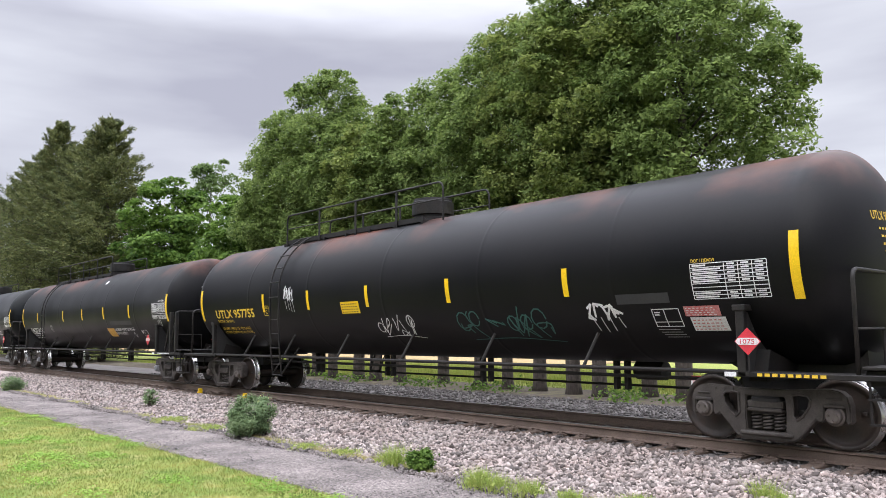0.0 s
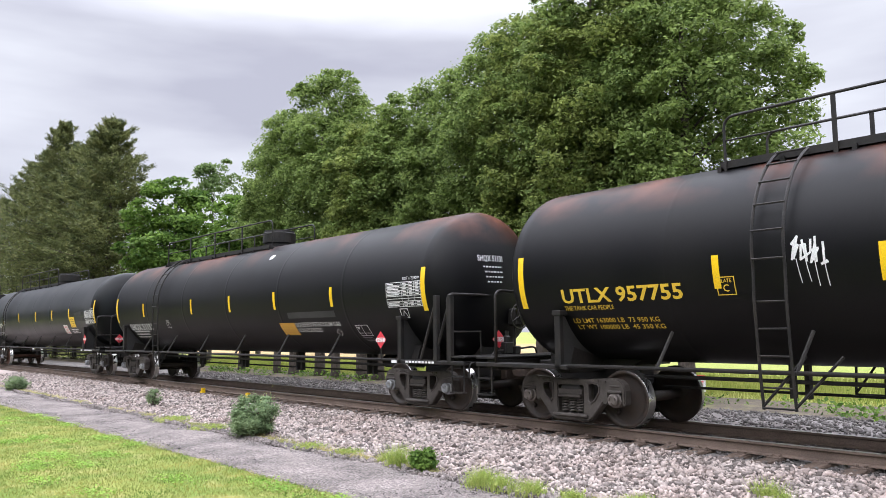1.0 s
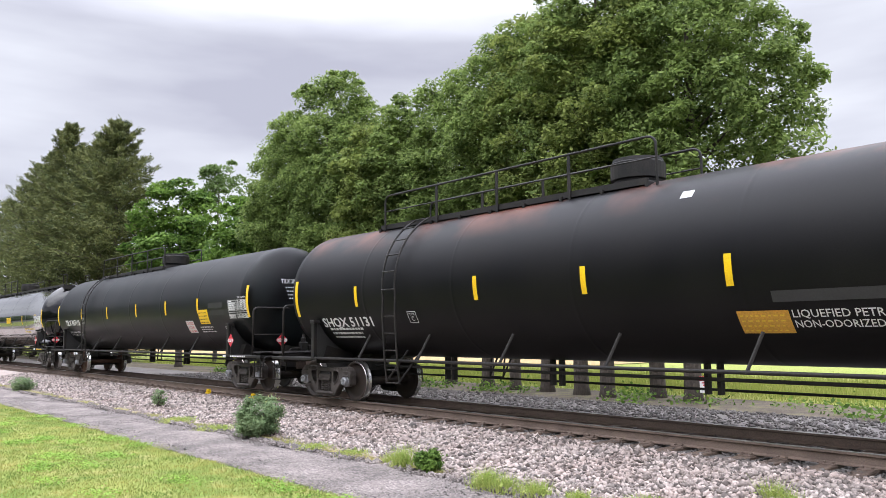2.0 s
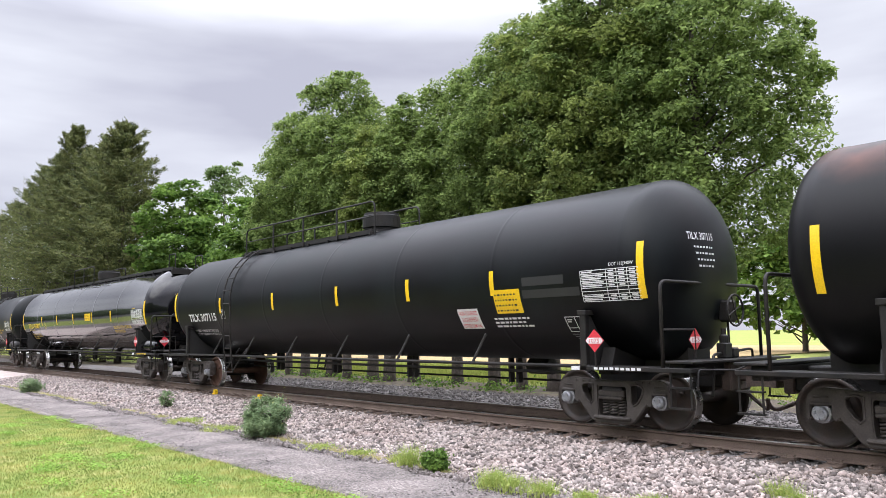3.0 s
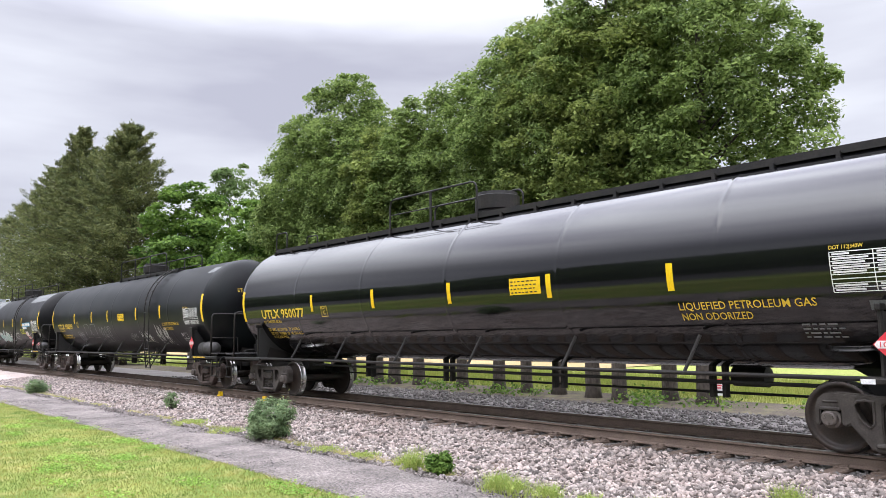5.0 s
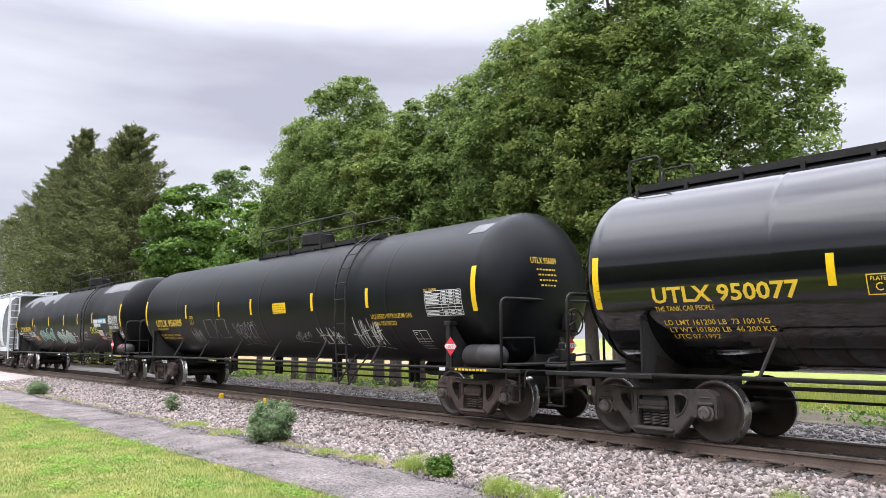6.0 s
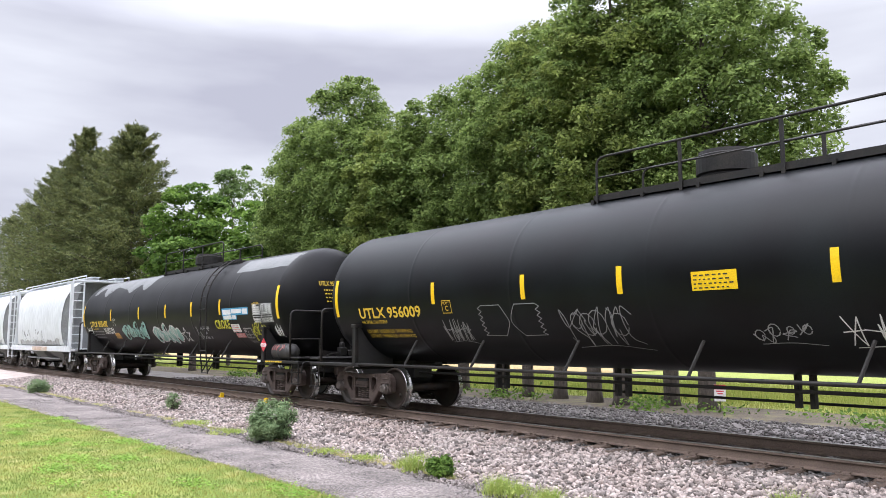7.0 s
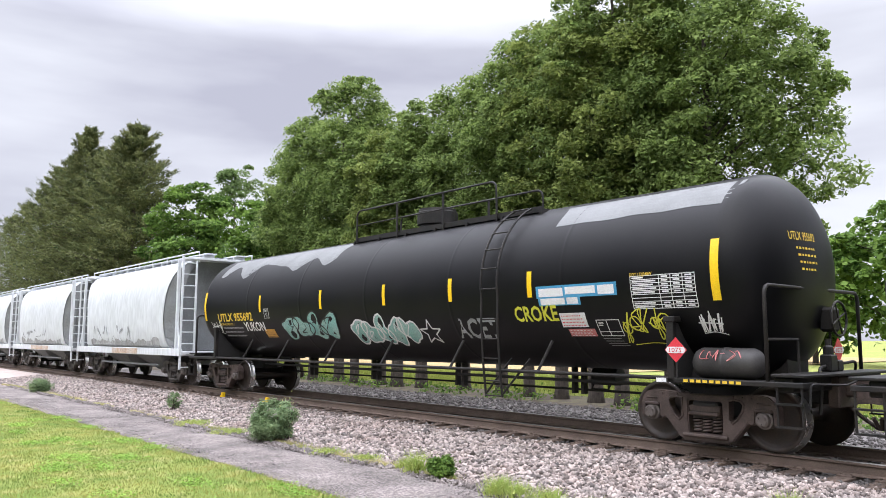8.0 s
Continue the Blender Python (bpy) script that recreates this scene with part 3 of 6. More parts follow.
def conifer(x, y, height, radius, leaves, label, wide=0.5):
    """A feathery conifer: boughs that sweep out and lift at their ends, full to the ground."""
    tree = thing("conifer_tree", label, "tree", "conifers", pose(x, y, 0.05))
    bm = bmesh.new()
    tube(bm, [(0, 0, -0.1), (0, 0, height * 0.5), (0, 0, height)], [0.28, 0.16, 0.02], 8)
    part("trunk", bm, M["bark"], tree, smooth=True)
    n = 330
    hz = rng.random(n) ** 0.85
    ang = rng.random(n) * 6.283
    lobe = 1 + 0.20 * np.sin(ang * 3 + x) * np.sin(hz * 9 + x) + 0.14 * np.sin(ang * 5 + 2 * x + hz * 14)
    reach = radius * np.minimum(1, ((1.01 - hz) / wide)) ** 0.85 * rng.uniform(0.55, 1.12, n) * lobe + 0.12
    lift = 0.10 + 0.9 * hz ** 3
    k = rng.integers(0, n, leaves)
    s = rng.random(leaves) ** 0.6
    r = reach[k] * s
    # side sprays leave the bough in a flat fan that narrows to its tip
    side = rng.normal(0, 0.24, leaves) * reach[k] * (1.08 - s) * (0.3 + s)
    ca, sa = np.cos(ang[k]), np.sin(ang[k])
    pts = np.stack([ca * r - sa * side, sa * r + ca * side, 0.5 + hz[k] * (height - 0.8) + r * (lift[k] - 0.22) + 0.22 * r * s - 0.10 * np.abs(side)], 1)
    pts += rng.normal(0, 1, (leaves, 3)) * np.array([0.10, 0.10, 0.085])
    way = np.stack([ca - sa * np.sign(side) * 0.6, sa + ca * np.sign(side) * 0.6, 0.25 + lift[k]], 1)
    bm = bmesh.new()
    for a, h, q, u in zip(ang[:110], hz[:110], reach[:110], lift[:110]):
        z0 = 0.5 + h * (height - 0.8)
        tube(bm, [(0, 0, z0), (math.cos(a) * q * 0.5, math.sin(a) * q * 0.5, z0 + q * 0.5 * (u - 0.11)), (math.cos(a) * q, math.sin(a) * q, z0 + q * u)], [0.05, 0.03, 0.008], 4)
    part("branchwork", bm, M["bark"], tree)["kind"] = "stuff"
    quads("crown", leaf_cards(pts, 0.30, flat=0.7, narrow=0.24, along=way), M["needle"], tree)


FEATHERY = "brownish green conifer with feathery boughs"
for x, y, h, r, leaves, wide, label in (
        (-58.2, 19.0, 17.9, 4.3, 52000, 0.45, "tall " + FEATHERY), (-62.6, 19.3, 17.8, 4.2, 40000, 0.5, "dense " + FEATHERY), (-66.4, 19.3, 17.6, 4.4, 36000, 0.5, "dense " + FEATHERY),
        (-70.3, 18.9, 20.2, 4.8, 44000, 0.6, "tall brownish green conifer with a thin spire"), (-75.6, 19.2, 18.7, 5.0, 32000, 0.55, "dense " + FEATHERY), (-80.6, 19.2, 18.5, 5.2, 30000, 0.55, "dense " + FEATHERY),
        (-86.5, 19.5, 17.5, 5.6, 24000, 0.55, "dense dark green conifer beyond the others"), (-93.0, 19.5, 16.5, 6.0, 20000, 0.55, "dense dark green conifer beyond the others"),
        (-104.0, 20.0, 16.4, 6.6, 18000, 0.6, "dense dark green conifer beyond the others"), (-118.0, 20.0, 15.0, 7.2, 14000, 0.6, "dense dark green conifer beyond the others")):
    conifer(x, y, h, r, leaves, label, wide)
broadleaf("maple_tree", -45.5, 18.8, 0.1, 12.0, 4.0, 3.2, 2.2, 0.2, 34000, 0.22, M["leaf_fresh"], "open-crowned fresh green maple tree with thin trunks", clumps=95, bough=0.95, narrow=0.75, limbs=26, flat=0.5, egg=0.2, fill=0.35)
broadleaf("maple_tree", -38.0, 19.4, 0.1, 9.9, 2.9, 2.6, 1.5, 0.16, 22000, 0.22, M["leaf_fresh"], "low fresh green maple tree beside the row", clumps=70, bough=0.85, narrow=0.75, limbs=20, flat=0.5, fill=0.35)
broadleaf("ash_tree", -48.6, 22.5, 0.1, 14.0, 1.9, 1.9, 9.6, 0.14, 2600, 0.26, M["leaf_pale"], "slender tree with a sparse pale crown", clumps=22, bough=0.6, flat=0.6)
broadleaf("ash_tree", -56.0, 30.0, 0.05, 14.5, 6.5, 4.0, 2.0, 0.2, 14000, 0.36, M["leaf_pale"], "hazy pale green tree behind the others", clumps=70, bough=1.1)
for x, y, h, r in ((-5, 50, 13.5, 6), (-13, 54, 13, 6), (4, 58, 13, 6.5), (-21, 60, 12, 6.5), (-29, 64, 11, 6.5), (14, 56, 12, 6.5)):
    broadleaf("meadow_tree", x, y, 0.05, h, r, 4.5, 0.6, 0.22, 9000, 0.5, M["leaf_fresh"], "spreading green tree across the meadow", clumps=85, bough=1.3, narrow=0.7, group="trees across the meadow")


# the tree belt that closes the place behind the camera
belt_x = [-220, -160] + [-120 + 4 * i for i in range(56)] + [150, 220]
verts, faces = [], []
for i, x in enumerate(belt_x):
    top = 12.0 + 2.5 * noise.noise((x * 0.11, 0.4, 1.0)) + 1.2 * noise.noise((x * 0.4, 2.0, 0.0))
    for y, z in ((-13, -0.1), (-12.4, 3), (-12.8, 6), (-14, top * 0.68), (-16, top * 0.6), (-17, -0.1)):
        verts.append((x, y + 0.8 * noise.noise((x * 0.3, z, 2.0)), z))
for i in range(len(belt_x) - 1):
    for j in range(5):
        k = i * 6 + j
        faces.append((k, k + 6, k + 7, k + 1))
M["belt"] = paint("deep_green_hedge", (0.035, 0.062, 0.020), 0.9, second=(0.075, 0.11, 0.035), amount=0.9, scale=0.5, fine=6, bump=1.0, depth=0.3)
tagged(soup("backdrop", verts, faces, M["belt"]), "dark green tree belt closing the lawn", "tree belt", kind="structure")


# ---- the train ----
TANK_R, TANK_Z, TANK_L, HEAD = 1.506, 2.535, 8.66, 0.68


def station(x):
    """Metres from the car's middle for a station of the stencil plan."""
    return 0.962 * x - 0.20 * (1 - (x / 8.9) ** 2) + 0.06 * min(1, max(0, (x - 2) / 4))

spinning, moving = [], []
shared = {}


def once(key, make):
    if key not in shared:
        shared[key] = make()
    return shared[key]


def reuse(name, key, make, material, parent, m=None, label="", smooth=False):
    """A part whose mesh is built once and shared by its repeats."""
    if key in shared:
        ob = new(name, shared[key])
        ob.parent = parent
        if m is not None:
            ob.matrix_basis = m
        if label:
            ob["label"] = label
        return ob
    bm = bmesh.new()
    make(bm)
    ob = part(name, bm, material, parent, label, smooth, m)
    shared[key] = ob.data
    return ob


def make_side_frame(bm):
    # one casting: a deep top member, drooping ends with bearing jaws, two windows and a spring nest
    y0, y1 = -0.085, 0.085
    half = [(0.30, 0.755), (0.58, 0.775), (0.84, 0.79), (0.97, 0.765), (1.05, 0.70), (1.085, 0.60), (1.085, 0.40), (1.05, 0.35), (1.02, 0.40), (1.015, 0.56), (0.98, 0.59),
            (0.80, 0.59), (0.765, 0.56), (0.76, 0.40), (0.71, 0.36), (0.66, 0.40), (0.56, 0.28), (0.43, 0.13), (0.34, 0.085)]
    outer = half + [(-x, z) for x, z in reversed(half)]
    window = [(0.37, 0.69), (0.46, 0.705), (0.56, 0.69), (0.60, 0.64), (0.58, 0.55), (0.50, 0.43), (0.42, 0.375), (0.37, 0.42)]
    nest = [(-0.265, 0.66), (0.265, 0.66), (0.275, 0.42), (0.26, 0.20), (-0.26, 0.20), (-0.275, 0.42)]
    edges = []
    for loop in (outer, window, [(-x, z) for x, z in window], nest):
        vs = [bm.verts.new((x, y0, z)) for x, z in loop]
        edges += [bm.edges.new((vs[k], vs[(k + 1) % len(vs)])) for k in range(len(vs))]
    face = bmesh.ops.triangle_fill(bm, edges=edges, use_beauty=True, normal=(0, -1, 0))
    flat = [f for f in face["geom"] if isinstance(f, bmesh.types.BMFace)]
    out = bmesh.ops.extrude_face_region(bm, geom=flat)
    for v in out["geom"]:
        if isinstance(v, bmesh.types.BMVert):
            v.co.y = y1
    bm.normal_update()
    sharp = [e for e in bm.edges if len(e.link_faces) == 2 and e.calc_face_angle(0) > 1.2]
    bmesh.ops.bevel(bm, geom=sharp, offset=0.016, segments=2, affect="EDGES", clamp_overlap=True)
    # lips round the windows, the seat under the springs, the bolster end over them
    for s in (-1, 1):
        ring = [(s * x, y0 - 0.002, z) for x, z in window]
        tube(bm, ring + ring[:2], 0.018, 6, False)
        box(bm, s * 0.889 - 0.13, s * 0.889 + 0.13, y0 - 0.02, y1, 0.555, 0.605, 0.015)
        box(bm, s * 0.889 - 0.10, s * 0.889 + 0.10, y0 - 0.012, y1, 0.655, 0.685, 0.01)
        for k in range(3):
            lathe(bm, [(y0 - 0.014, 0.016), (y0 + 0.01, 0.018)], "y", 6, (s * (0.45 + 0.13 * k), 0, 0.737))
    box(bm, -0.36, 0.36, y0 - 0.045, y1 + 0.045, 0.135, 0.195, 0.02)
    box(bm, -0.245, 0.245, y0 - 0.02, y1, 0.50, 0.60, 0.015)
    box(bm, -0.235, 0.235, y0 - 0.045, y1, 0.455, 0.505, 0.012)


def make_springs(bm):
    for sx in (-0.155, 0.0, 0.155):
        pts = []
        for k in range(61):
            a = k / 60 * 5.5 * 6.283
            pts.append((sx + 0.062 * math.cos(a), 0.062 * math.sin(a), 0.205 + 0.25 * k / 60))
        tube(bm, pts, 0.017, 5)


def make_wheelset(bm):
    prof = [(-0.823, 0.0), (-0.823, 0.10), (-0.80, 0.15), (-0.775, 0.34), (-0.79, 0.385), (-0.823, 0.40), (-0.823, 0.452), (-0.80, 0.457), (-0.715, 0.462), (-0.70, 0.484), (-0.685, 0.484), (-0.678, 0.44), (-0.70, 0.385), (-0.72, 0.33), (-0.70, 0.14), (-0.66, 0.10), (-0.5, 0.085)]
    idx = [0, 0, 0, 0, 0, 0, 1, 1, 1, 1, 0, 0, 0, 0, 0, 0]
    full = prof + [(-a, r) for a, r in reversed(prof)]
    lathe(bm, full, "y", 40, mats=idx + [0] + idx[::-1])
    box(bm, 0.22, 0.29, -0.83, -0.80, -0.03, 0.03)


def make_cap(bm):
    lathe(bm, [(-0.17, 0.0), (-0.17, 0.075), (-0.15, 0.095), (-0.09, 0.1), (-0.08, 0.125), (0.07, 0.125), (0.09, 0.1)], "y", 20)
    for k in range(3):
        a = k * 2.094 + 0.5
        lathe(bm, [(-0.19, 0.02), (-0.165, 0.02)], "y", 6, (0.055 * math.cos(a), 0, 0.055 * math.sin(a)))


def make_bolster(bm):
    box(bm, -0.2, 0.2, -1.1, 1.1, 0.42, 0.66, 0.03)
    box(bm, -0.75, 0.75, -0.5, -0.42, 0.35, 0.45, 0.02)
    box(bm, -0.75, 0.75, 0.42, 0.5, 0.35, 0.45, 0.02)
    for s in (-1, 1):
        box(bm, s * 0.42 - 0.05, s * 0.42 + 0.05, -0.9, 0.9, 0.30, 0.42, 0.02)
    lathe(bm, [(0.66, 0.2), (0.76, 0.2)], "z", 16)


def add_truck(car, x, look_name, rusty_wheels=False, cap="cap"):
    frame_mat = M[look_name]
    for s in (-1, 1):
        sf = reuse("side_frame", "side_frame" + look_name, make_side_frame, frame_mat, car, pose(x, s * 1.0, 0, 0, 0, 0))
        reuse("spring", "springs" + look_name, make_springs, frame_mat, sf, smooth=True)
        for w in (-0.889, 0.889):
            reuse("bearing_cap", cap, make_cap, M[cap], sf, pose(w, 0, 0.457, 0, 0, 0 if s < 0 else 180))
    reuse("bolster", "bolster", make_bolster, M["dark"], car, pose(x, 0, 0))
    for w in (-0.889, 0.889):
        key = "wheelset_r" if rusty_wheels else "wheelset"
        ws = reuse("wheelset", key, make_wheelset, [M["wheel_rust" if rusty_wheels else "wheel"], M["tread"]], car, pose(x + w, 0, 0.457), smooth=True)
        spinning.append((ws, x + w))


def on_tank(x, angle, lift=0.004):
    a = radians(angle)
    r = TANK_R + lift
    return Vector((station(x), -r * math.cos(a), TANK_Z + r * math.sin(a)))


def wrap(u, v, x, angle, lift=0.004):
    """u along the tank, v up round it, in metres, from a point on its near side."""
    return on_tank(x + u, angle + math.degrees(v / TANK_R), lift)


def patch(bm, x0, x1, a0, a1, lift=0.004, skew=0.0):
    """A sheet that lies on the tank between two stations and two angles."""
    n = max(1, int(abs(a1 - a0) / 4))
    row = []
    for i in range(n + 1):
        a = a0 + (a1 - a0) * i / n
        row.append((bm.verts.new(on_tank(x0 + skew * i / n, a, lift)), bm.verts.new(on_tank(x1 + skew * i / n, a, lift))))
    for p, q in zip(row, row[1:]):
        bm.faces.new((p[0], p[1], q[1], q[0]))


def ribbon(bm, pts, width, x, angle, lift=0.006):
    """A sprayed line on the tank through points (u, v), stroke by stroke."""
    pts = [Vector((*p, 0)) for p in pts]
    width *= 1.35
    for p, q in zip(pts, pts[1:]):
        d = q - p
        if d.length < 1e-5:
            continue
        d.normalize()
        n, e = Vector((-d.y, d.x, 0)) * width / 2, d * width * 0.3
        a, b = p - e, q + e
        k = max(1, math.ceil((b - a).length / 0.08))
        line = [a.lerp(b, i / k) for i in range(k + 1)]
        row = [[bm.verts.new(wrap(c.x, c.y, x, angle, lift)) for c in (o + n, o - n)] for o in line]
        for (a0, a1), (b0, b1) in zip(row, row[1:]):
            bm.faces.new((a0, a1, b1, b0))


def spline(ctrl, n=6):
    """A smooth line through points."""
    c = [Vector((*p, 0)) for p in ctrl]
    c = [2 * c[0] - c[1]] + c + [2 * c[-1] - c[-2]]
    out = []
    for p0, p1, p2, p3 in zip(c, c[1:], c[2:], c[3:]):
        for i in range(n):
            t = i / n
            q = 0.5 * (2 * p1 + (p2 - p0) * t + (2 * p0 - 5 * p1 + 4 * p2 - p3) * t * t + (3 * p1 - p0 - 3 * p2 + p3) * t ** 3)
            out.append((q.x, q.y))
    return out + [(c[-2].x, c[-2].y)]


def lettering(text, height, width=None):
    """Flat outlines of a text in the built-in font, as vertices and faces, its lower left at 0, 0."""
    cu = bpy.data.curves.new("text", "FONT")
    cu.body, cu.size, cu.resolution_u, cu.fill_mode = text, 1.0, 2, "FRONT"
    cu.offset = 0.024 if height > 0.15 else 0.006
    ob = bpy.data.objects.new("text", cu)
    scene.collection.objects.link(ob)
    dg = bpy.context.evaluated_depsgraph_get()
    ev = ob.evaluated_get(dg)
    me = ev.to_mesh()
    vs = [v.co.copy() for v in me.vertices]
    fs = [tuple(p.vertices) for p in me.polygons]
    ev.to_mesh_clear()
    bpy.data.objects.remove(ob)
    bpy.data.curves.remove(cu)
    x0, x1 = min(v.x for v in vs), max(v.x for v in vs)
    k = height / 0.70
    kx = k if width is None else width / (x1 - x0)
    return [((v.x - x0) * kx, v.y * k) for v in vs], fs


def write_on_tank(car, name, text, x, angle, height, width, material, lift=0.005, label=""):
    vs, fs = lettering(text, height, width)
    return soup(name, [wrap(u, v, x, angle, lift) for u, v in vs], fs, material, car, label)


def bars(bm, x, angle, rows, lift=0.005):
    """Small print that cannot be read: (u, v, width, height) bars."""
    for u, v, w, h in rows:
        a0, a1 = angle + math.degrees(v / TANK_R), angle + math.degrees((v + h) / TANK_R)
        patch(bm, x + u, x + u + w, a0, a1, lift)


def print_rows(n, width, step, h, seed):
    r = random.Random(seed)
    out = []
    for i in range(n):
        u = 0
        while u < width * (0.7 + 0.3 * r.random()):
            w = r.uniform(0.04, 0.14)
            out.append((u, -i * step, w, h))
            u += w + 0.03
    return out
M["gusset"] = paint("grey_worn_steel_plate", (0.030, 0.029, 0.029), 0.6, second=(0.03, 0.029, 0.029), amount=0.8, scale=4, fine=40, bump=0.1)
M["reservoir"] = paint("dusty_black_reservoir", (0.040, 0.037, 0.036), 0.55, amount=0.6, scale=4, fine=40, bump=0.06)
M["patch"] = paint("dark_overpaint", (0.031, 0.031, 0.033), 0.6, amount=0.3, bump=0.0)
M["sketch"] = paint("thin_chalky_line", (0.26, 0.26, 0.27), 0.7, amount=0.5, bump=0.0)
M["orange"] = paint("faded_orange_notice", (0.62, 0.32, 0.04), 0.5, second=(0.5, 0.27, 0.05), amount=0.5, scale=6, bump=0.0)


def placard(car, x, y, across=False):
    """A red diamond placard on a short stalk, with a white band."""
    turn = pose(x, y, 1.395, 0, 0, 90 if across else 0)
    bm = bmesh.new()
    prism(bm, [(0, -0.18), (0.18, 0), (0, 0.18), (-0.18, 0)], -0.004, 0.004)
    p = part("placard", bm, M["red"], car, "red diamond placard with a white band", m=turn)
    bm = bmesh.new()
    tube(bm, [(0, 0.015, -0.10), (0, 0.015, -0.40)], 0.016, 6)
    part("stalk", bm, M["frame"], p)
    bm = bmesh.new()
    prism(bm, [(-0.13, -0.045), (0.13, -0.045), (0.165, 0), (0.13, 0.045), (-0.13, 0.045), (-0.165, 0)], -0.009, -0.006)
    part("band", bm, M["white"], p)
    vs, fs = lettering("1075", 0.065, 0.2)
    soup("number", [(u - 0.10, -0.012, v - 0.032) for u, v in vs], fs, M["red"], p)


def chart(car, x=7.45, a=-21.5, w=1.1, h=0.50):
    """The stencilled table of test dates."""
    bm = bmesh.new()
    t, rows = 0.011, 9
    for i in range(rows + 1):
        bars(bm, x, a, [(0, h * i / rows - t / 2, w, t)])
    for u in (0, 0.46, 0.64, 0.82, 1.0):
        bars(bm, x, a, [(u * w - t / 2, 0, t, h)])
    r = random.Random(5)
    for i in range(rows):
        if i in (2, 3):
            continue
        bars(bm, x, a, [(0.03, h * i / rows + 0.018, r.uniform(0.2, 0.44), 0.022)])
        for u in (0.48, 0.66, 0.84):
            bars(bm, x, a, [(u * w + 0.02, h * i / rows + 0.018, 0.11, 0.022)])
    part("test_table", bm, M["white"], car, "white stencilled table of small print")


def info_box(car, x, a):
    bm = bmesh.new()
    w, h, t = 0.46, 0.31, 0.014
    for v in (0, 0.08, h - t):
        bars(bm, x, a, [(0, v, w, t)])
    for u in (0, 0.2, w - t):
        bars(bm, x, a, [(u, 0, t, h)])
    bars(bm, x, a, [(0.04, h - 0.07, 0.1, 0.02), (0.04, h - 0.11, 0.08, 0.02)])
    part("inspection_box", bm, M["white"], car)
    bm = bmesh.new()
    bars(bm, x, a, [(0.03 * i, -0.06 - 0.05 * i, 0.36, 0.014) for i in range(4)], 0.004)
    part("fine_print", bm, M["sketch"], car)["kind"] = "stuff"


def notice(car, x, a, w, h, material, print_material, seed=1, label="yellow notice with black print"):
    bm = bmesh.new()
    da = math.degrees(h / TANK_R)
    patch(bm, x, x + w, a, a + da, 0.005)
    n = part("notice", bm, M[material], car, label)
    r = random.Random(seed)
    bm = bmesh.new()
    for i in range(4):
        u = 0.05 * w
        while u < 0.85 * w:
            k = r.uniform(0.04, 0.10) * w
            bars(bm, x, a, [(u, h * (0.10 + 0.22 * i), min(k, 0.95 * w - u), h * 0.07)], 0.008)
            u += k + 0.05 * w
    part("print", bm, M[print_material], n)["kind"] = "stuff"


def plate_mark(car, x, a, material="letters"):
    bm = bmesh.new()
    w, h, t = 0.29, 0.26, 0.014
    for v in (0, h - t):
        bars(bm, x, a, [(0, v, w, t)])
    for u in (0, w - t):
        bars(bm, x, a, [(u, 0, t, h)])
    part("plate_outline", bm, M[material], car)
    write_on_tank(car, "plate_word", "PLATE", x + 0.05, a + 6.8, 0.05, 0.19, M[material])
    write_on_tank(car, "plate_letter", "C", x + 0.10, a + 2.0, 0.10, 0.09, M[material])


def on_head(u, v, lift=0.006):
    """A point of the front head, u across and v up from its centre."""
    k = max(0.0, 1 - (u * u + v * v) / TANK_R ** 2)
    return Vector((TANK_L + HEAD * math.sqrt(k) + lift, u, TANK_Z + v))


def head_text(car, mark, material, u=-0.62, v=0.42):
    vs, fs = lettering(mark, 0.12, 0.64)
    soup("head_mark", [on_head(u + a, v + b) for a, b in vs], fs, M[material], car)
    bm = bmesh.new()
    r = random.Random(3)
    for i in range(4):
        x = u + 0.12 + 0.03 * i
        while x < u + 0.58:
            w = r.uniform(0.025, 0.07)
            z = v - 0.13 - 0.10 * i
            bm.faces.new([bm.verts.new(on_head(p, q)) for p, q in ((x, z), (x + w, z), (x + w, z + 0.03), (x, z + 0.03))])
            x += w + 0.03
    part("head_print", bm, M[material], car)["kind"] = "stuff"


def mark(car, text, a, material, people=True, lines=(), x=-7.9, wide=2.38):
    write_on_tank(car, "reporting_mark", text, x, a, 0.225, wide, M[material])
    if people:
        write_on_tank(car, "motto", "THE TANK CAR PEOPLE", x, a - 5.0, 0.075, 1.05, M[material])
    for i, t in enumerate(lines):
        write_on_tank(car, "weight_line", t, x + 0.10 + 0.05 * i, a - 13.8 - 4.8 * i, 0.085, 1.74, M[material])["kind"] = "stuff"


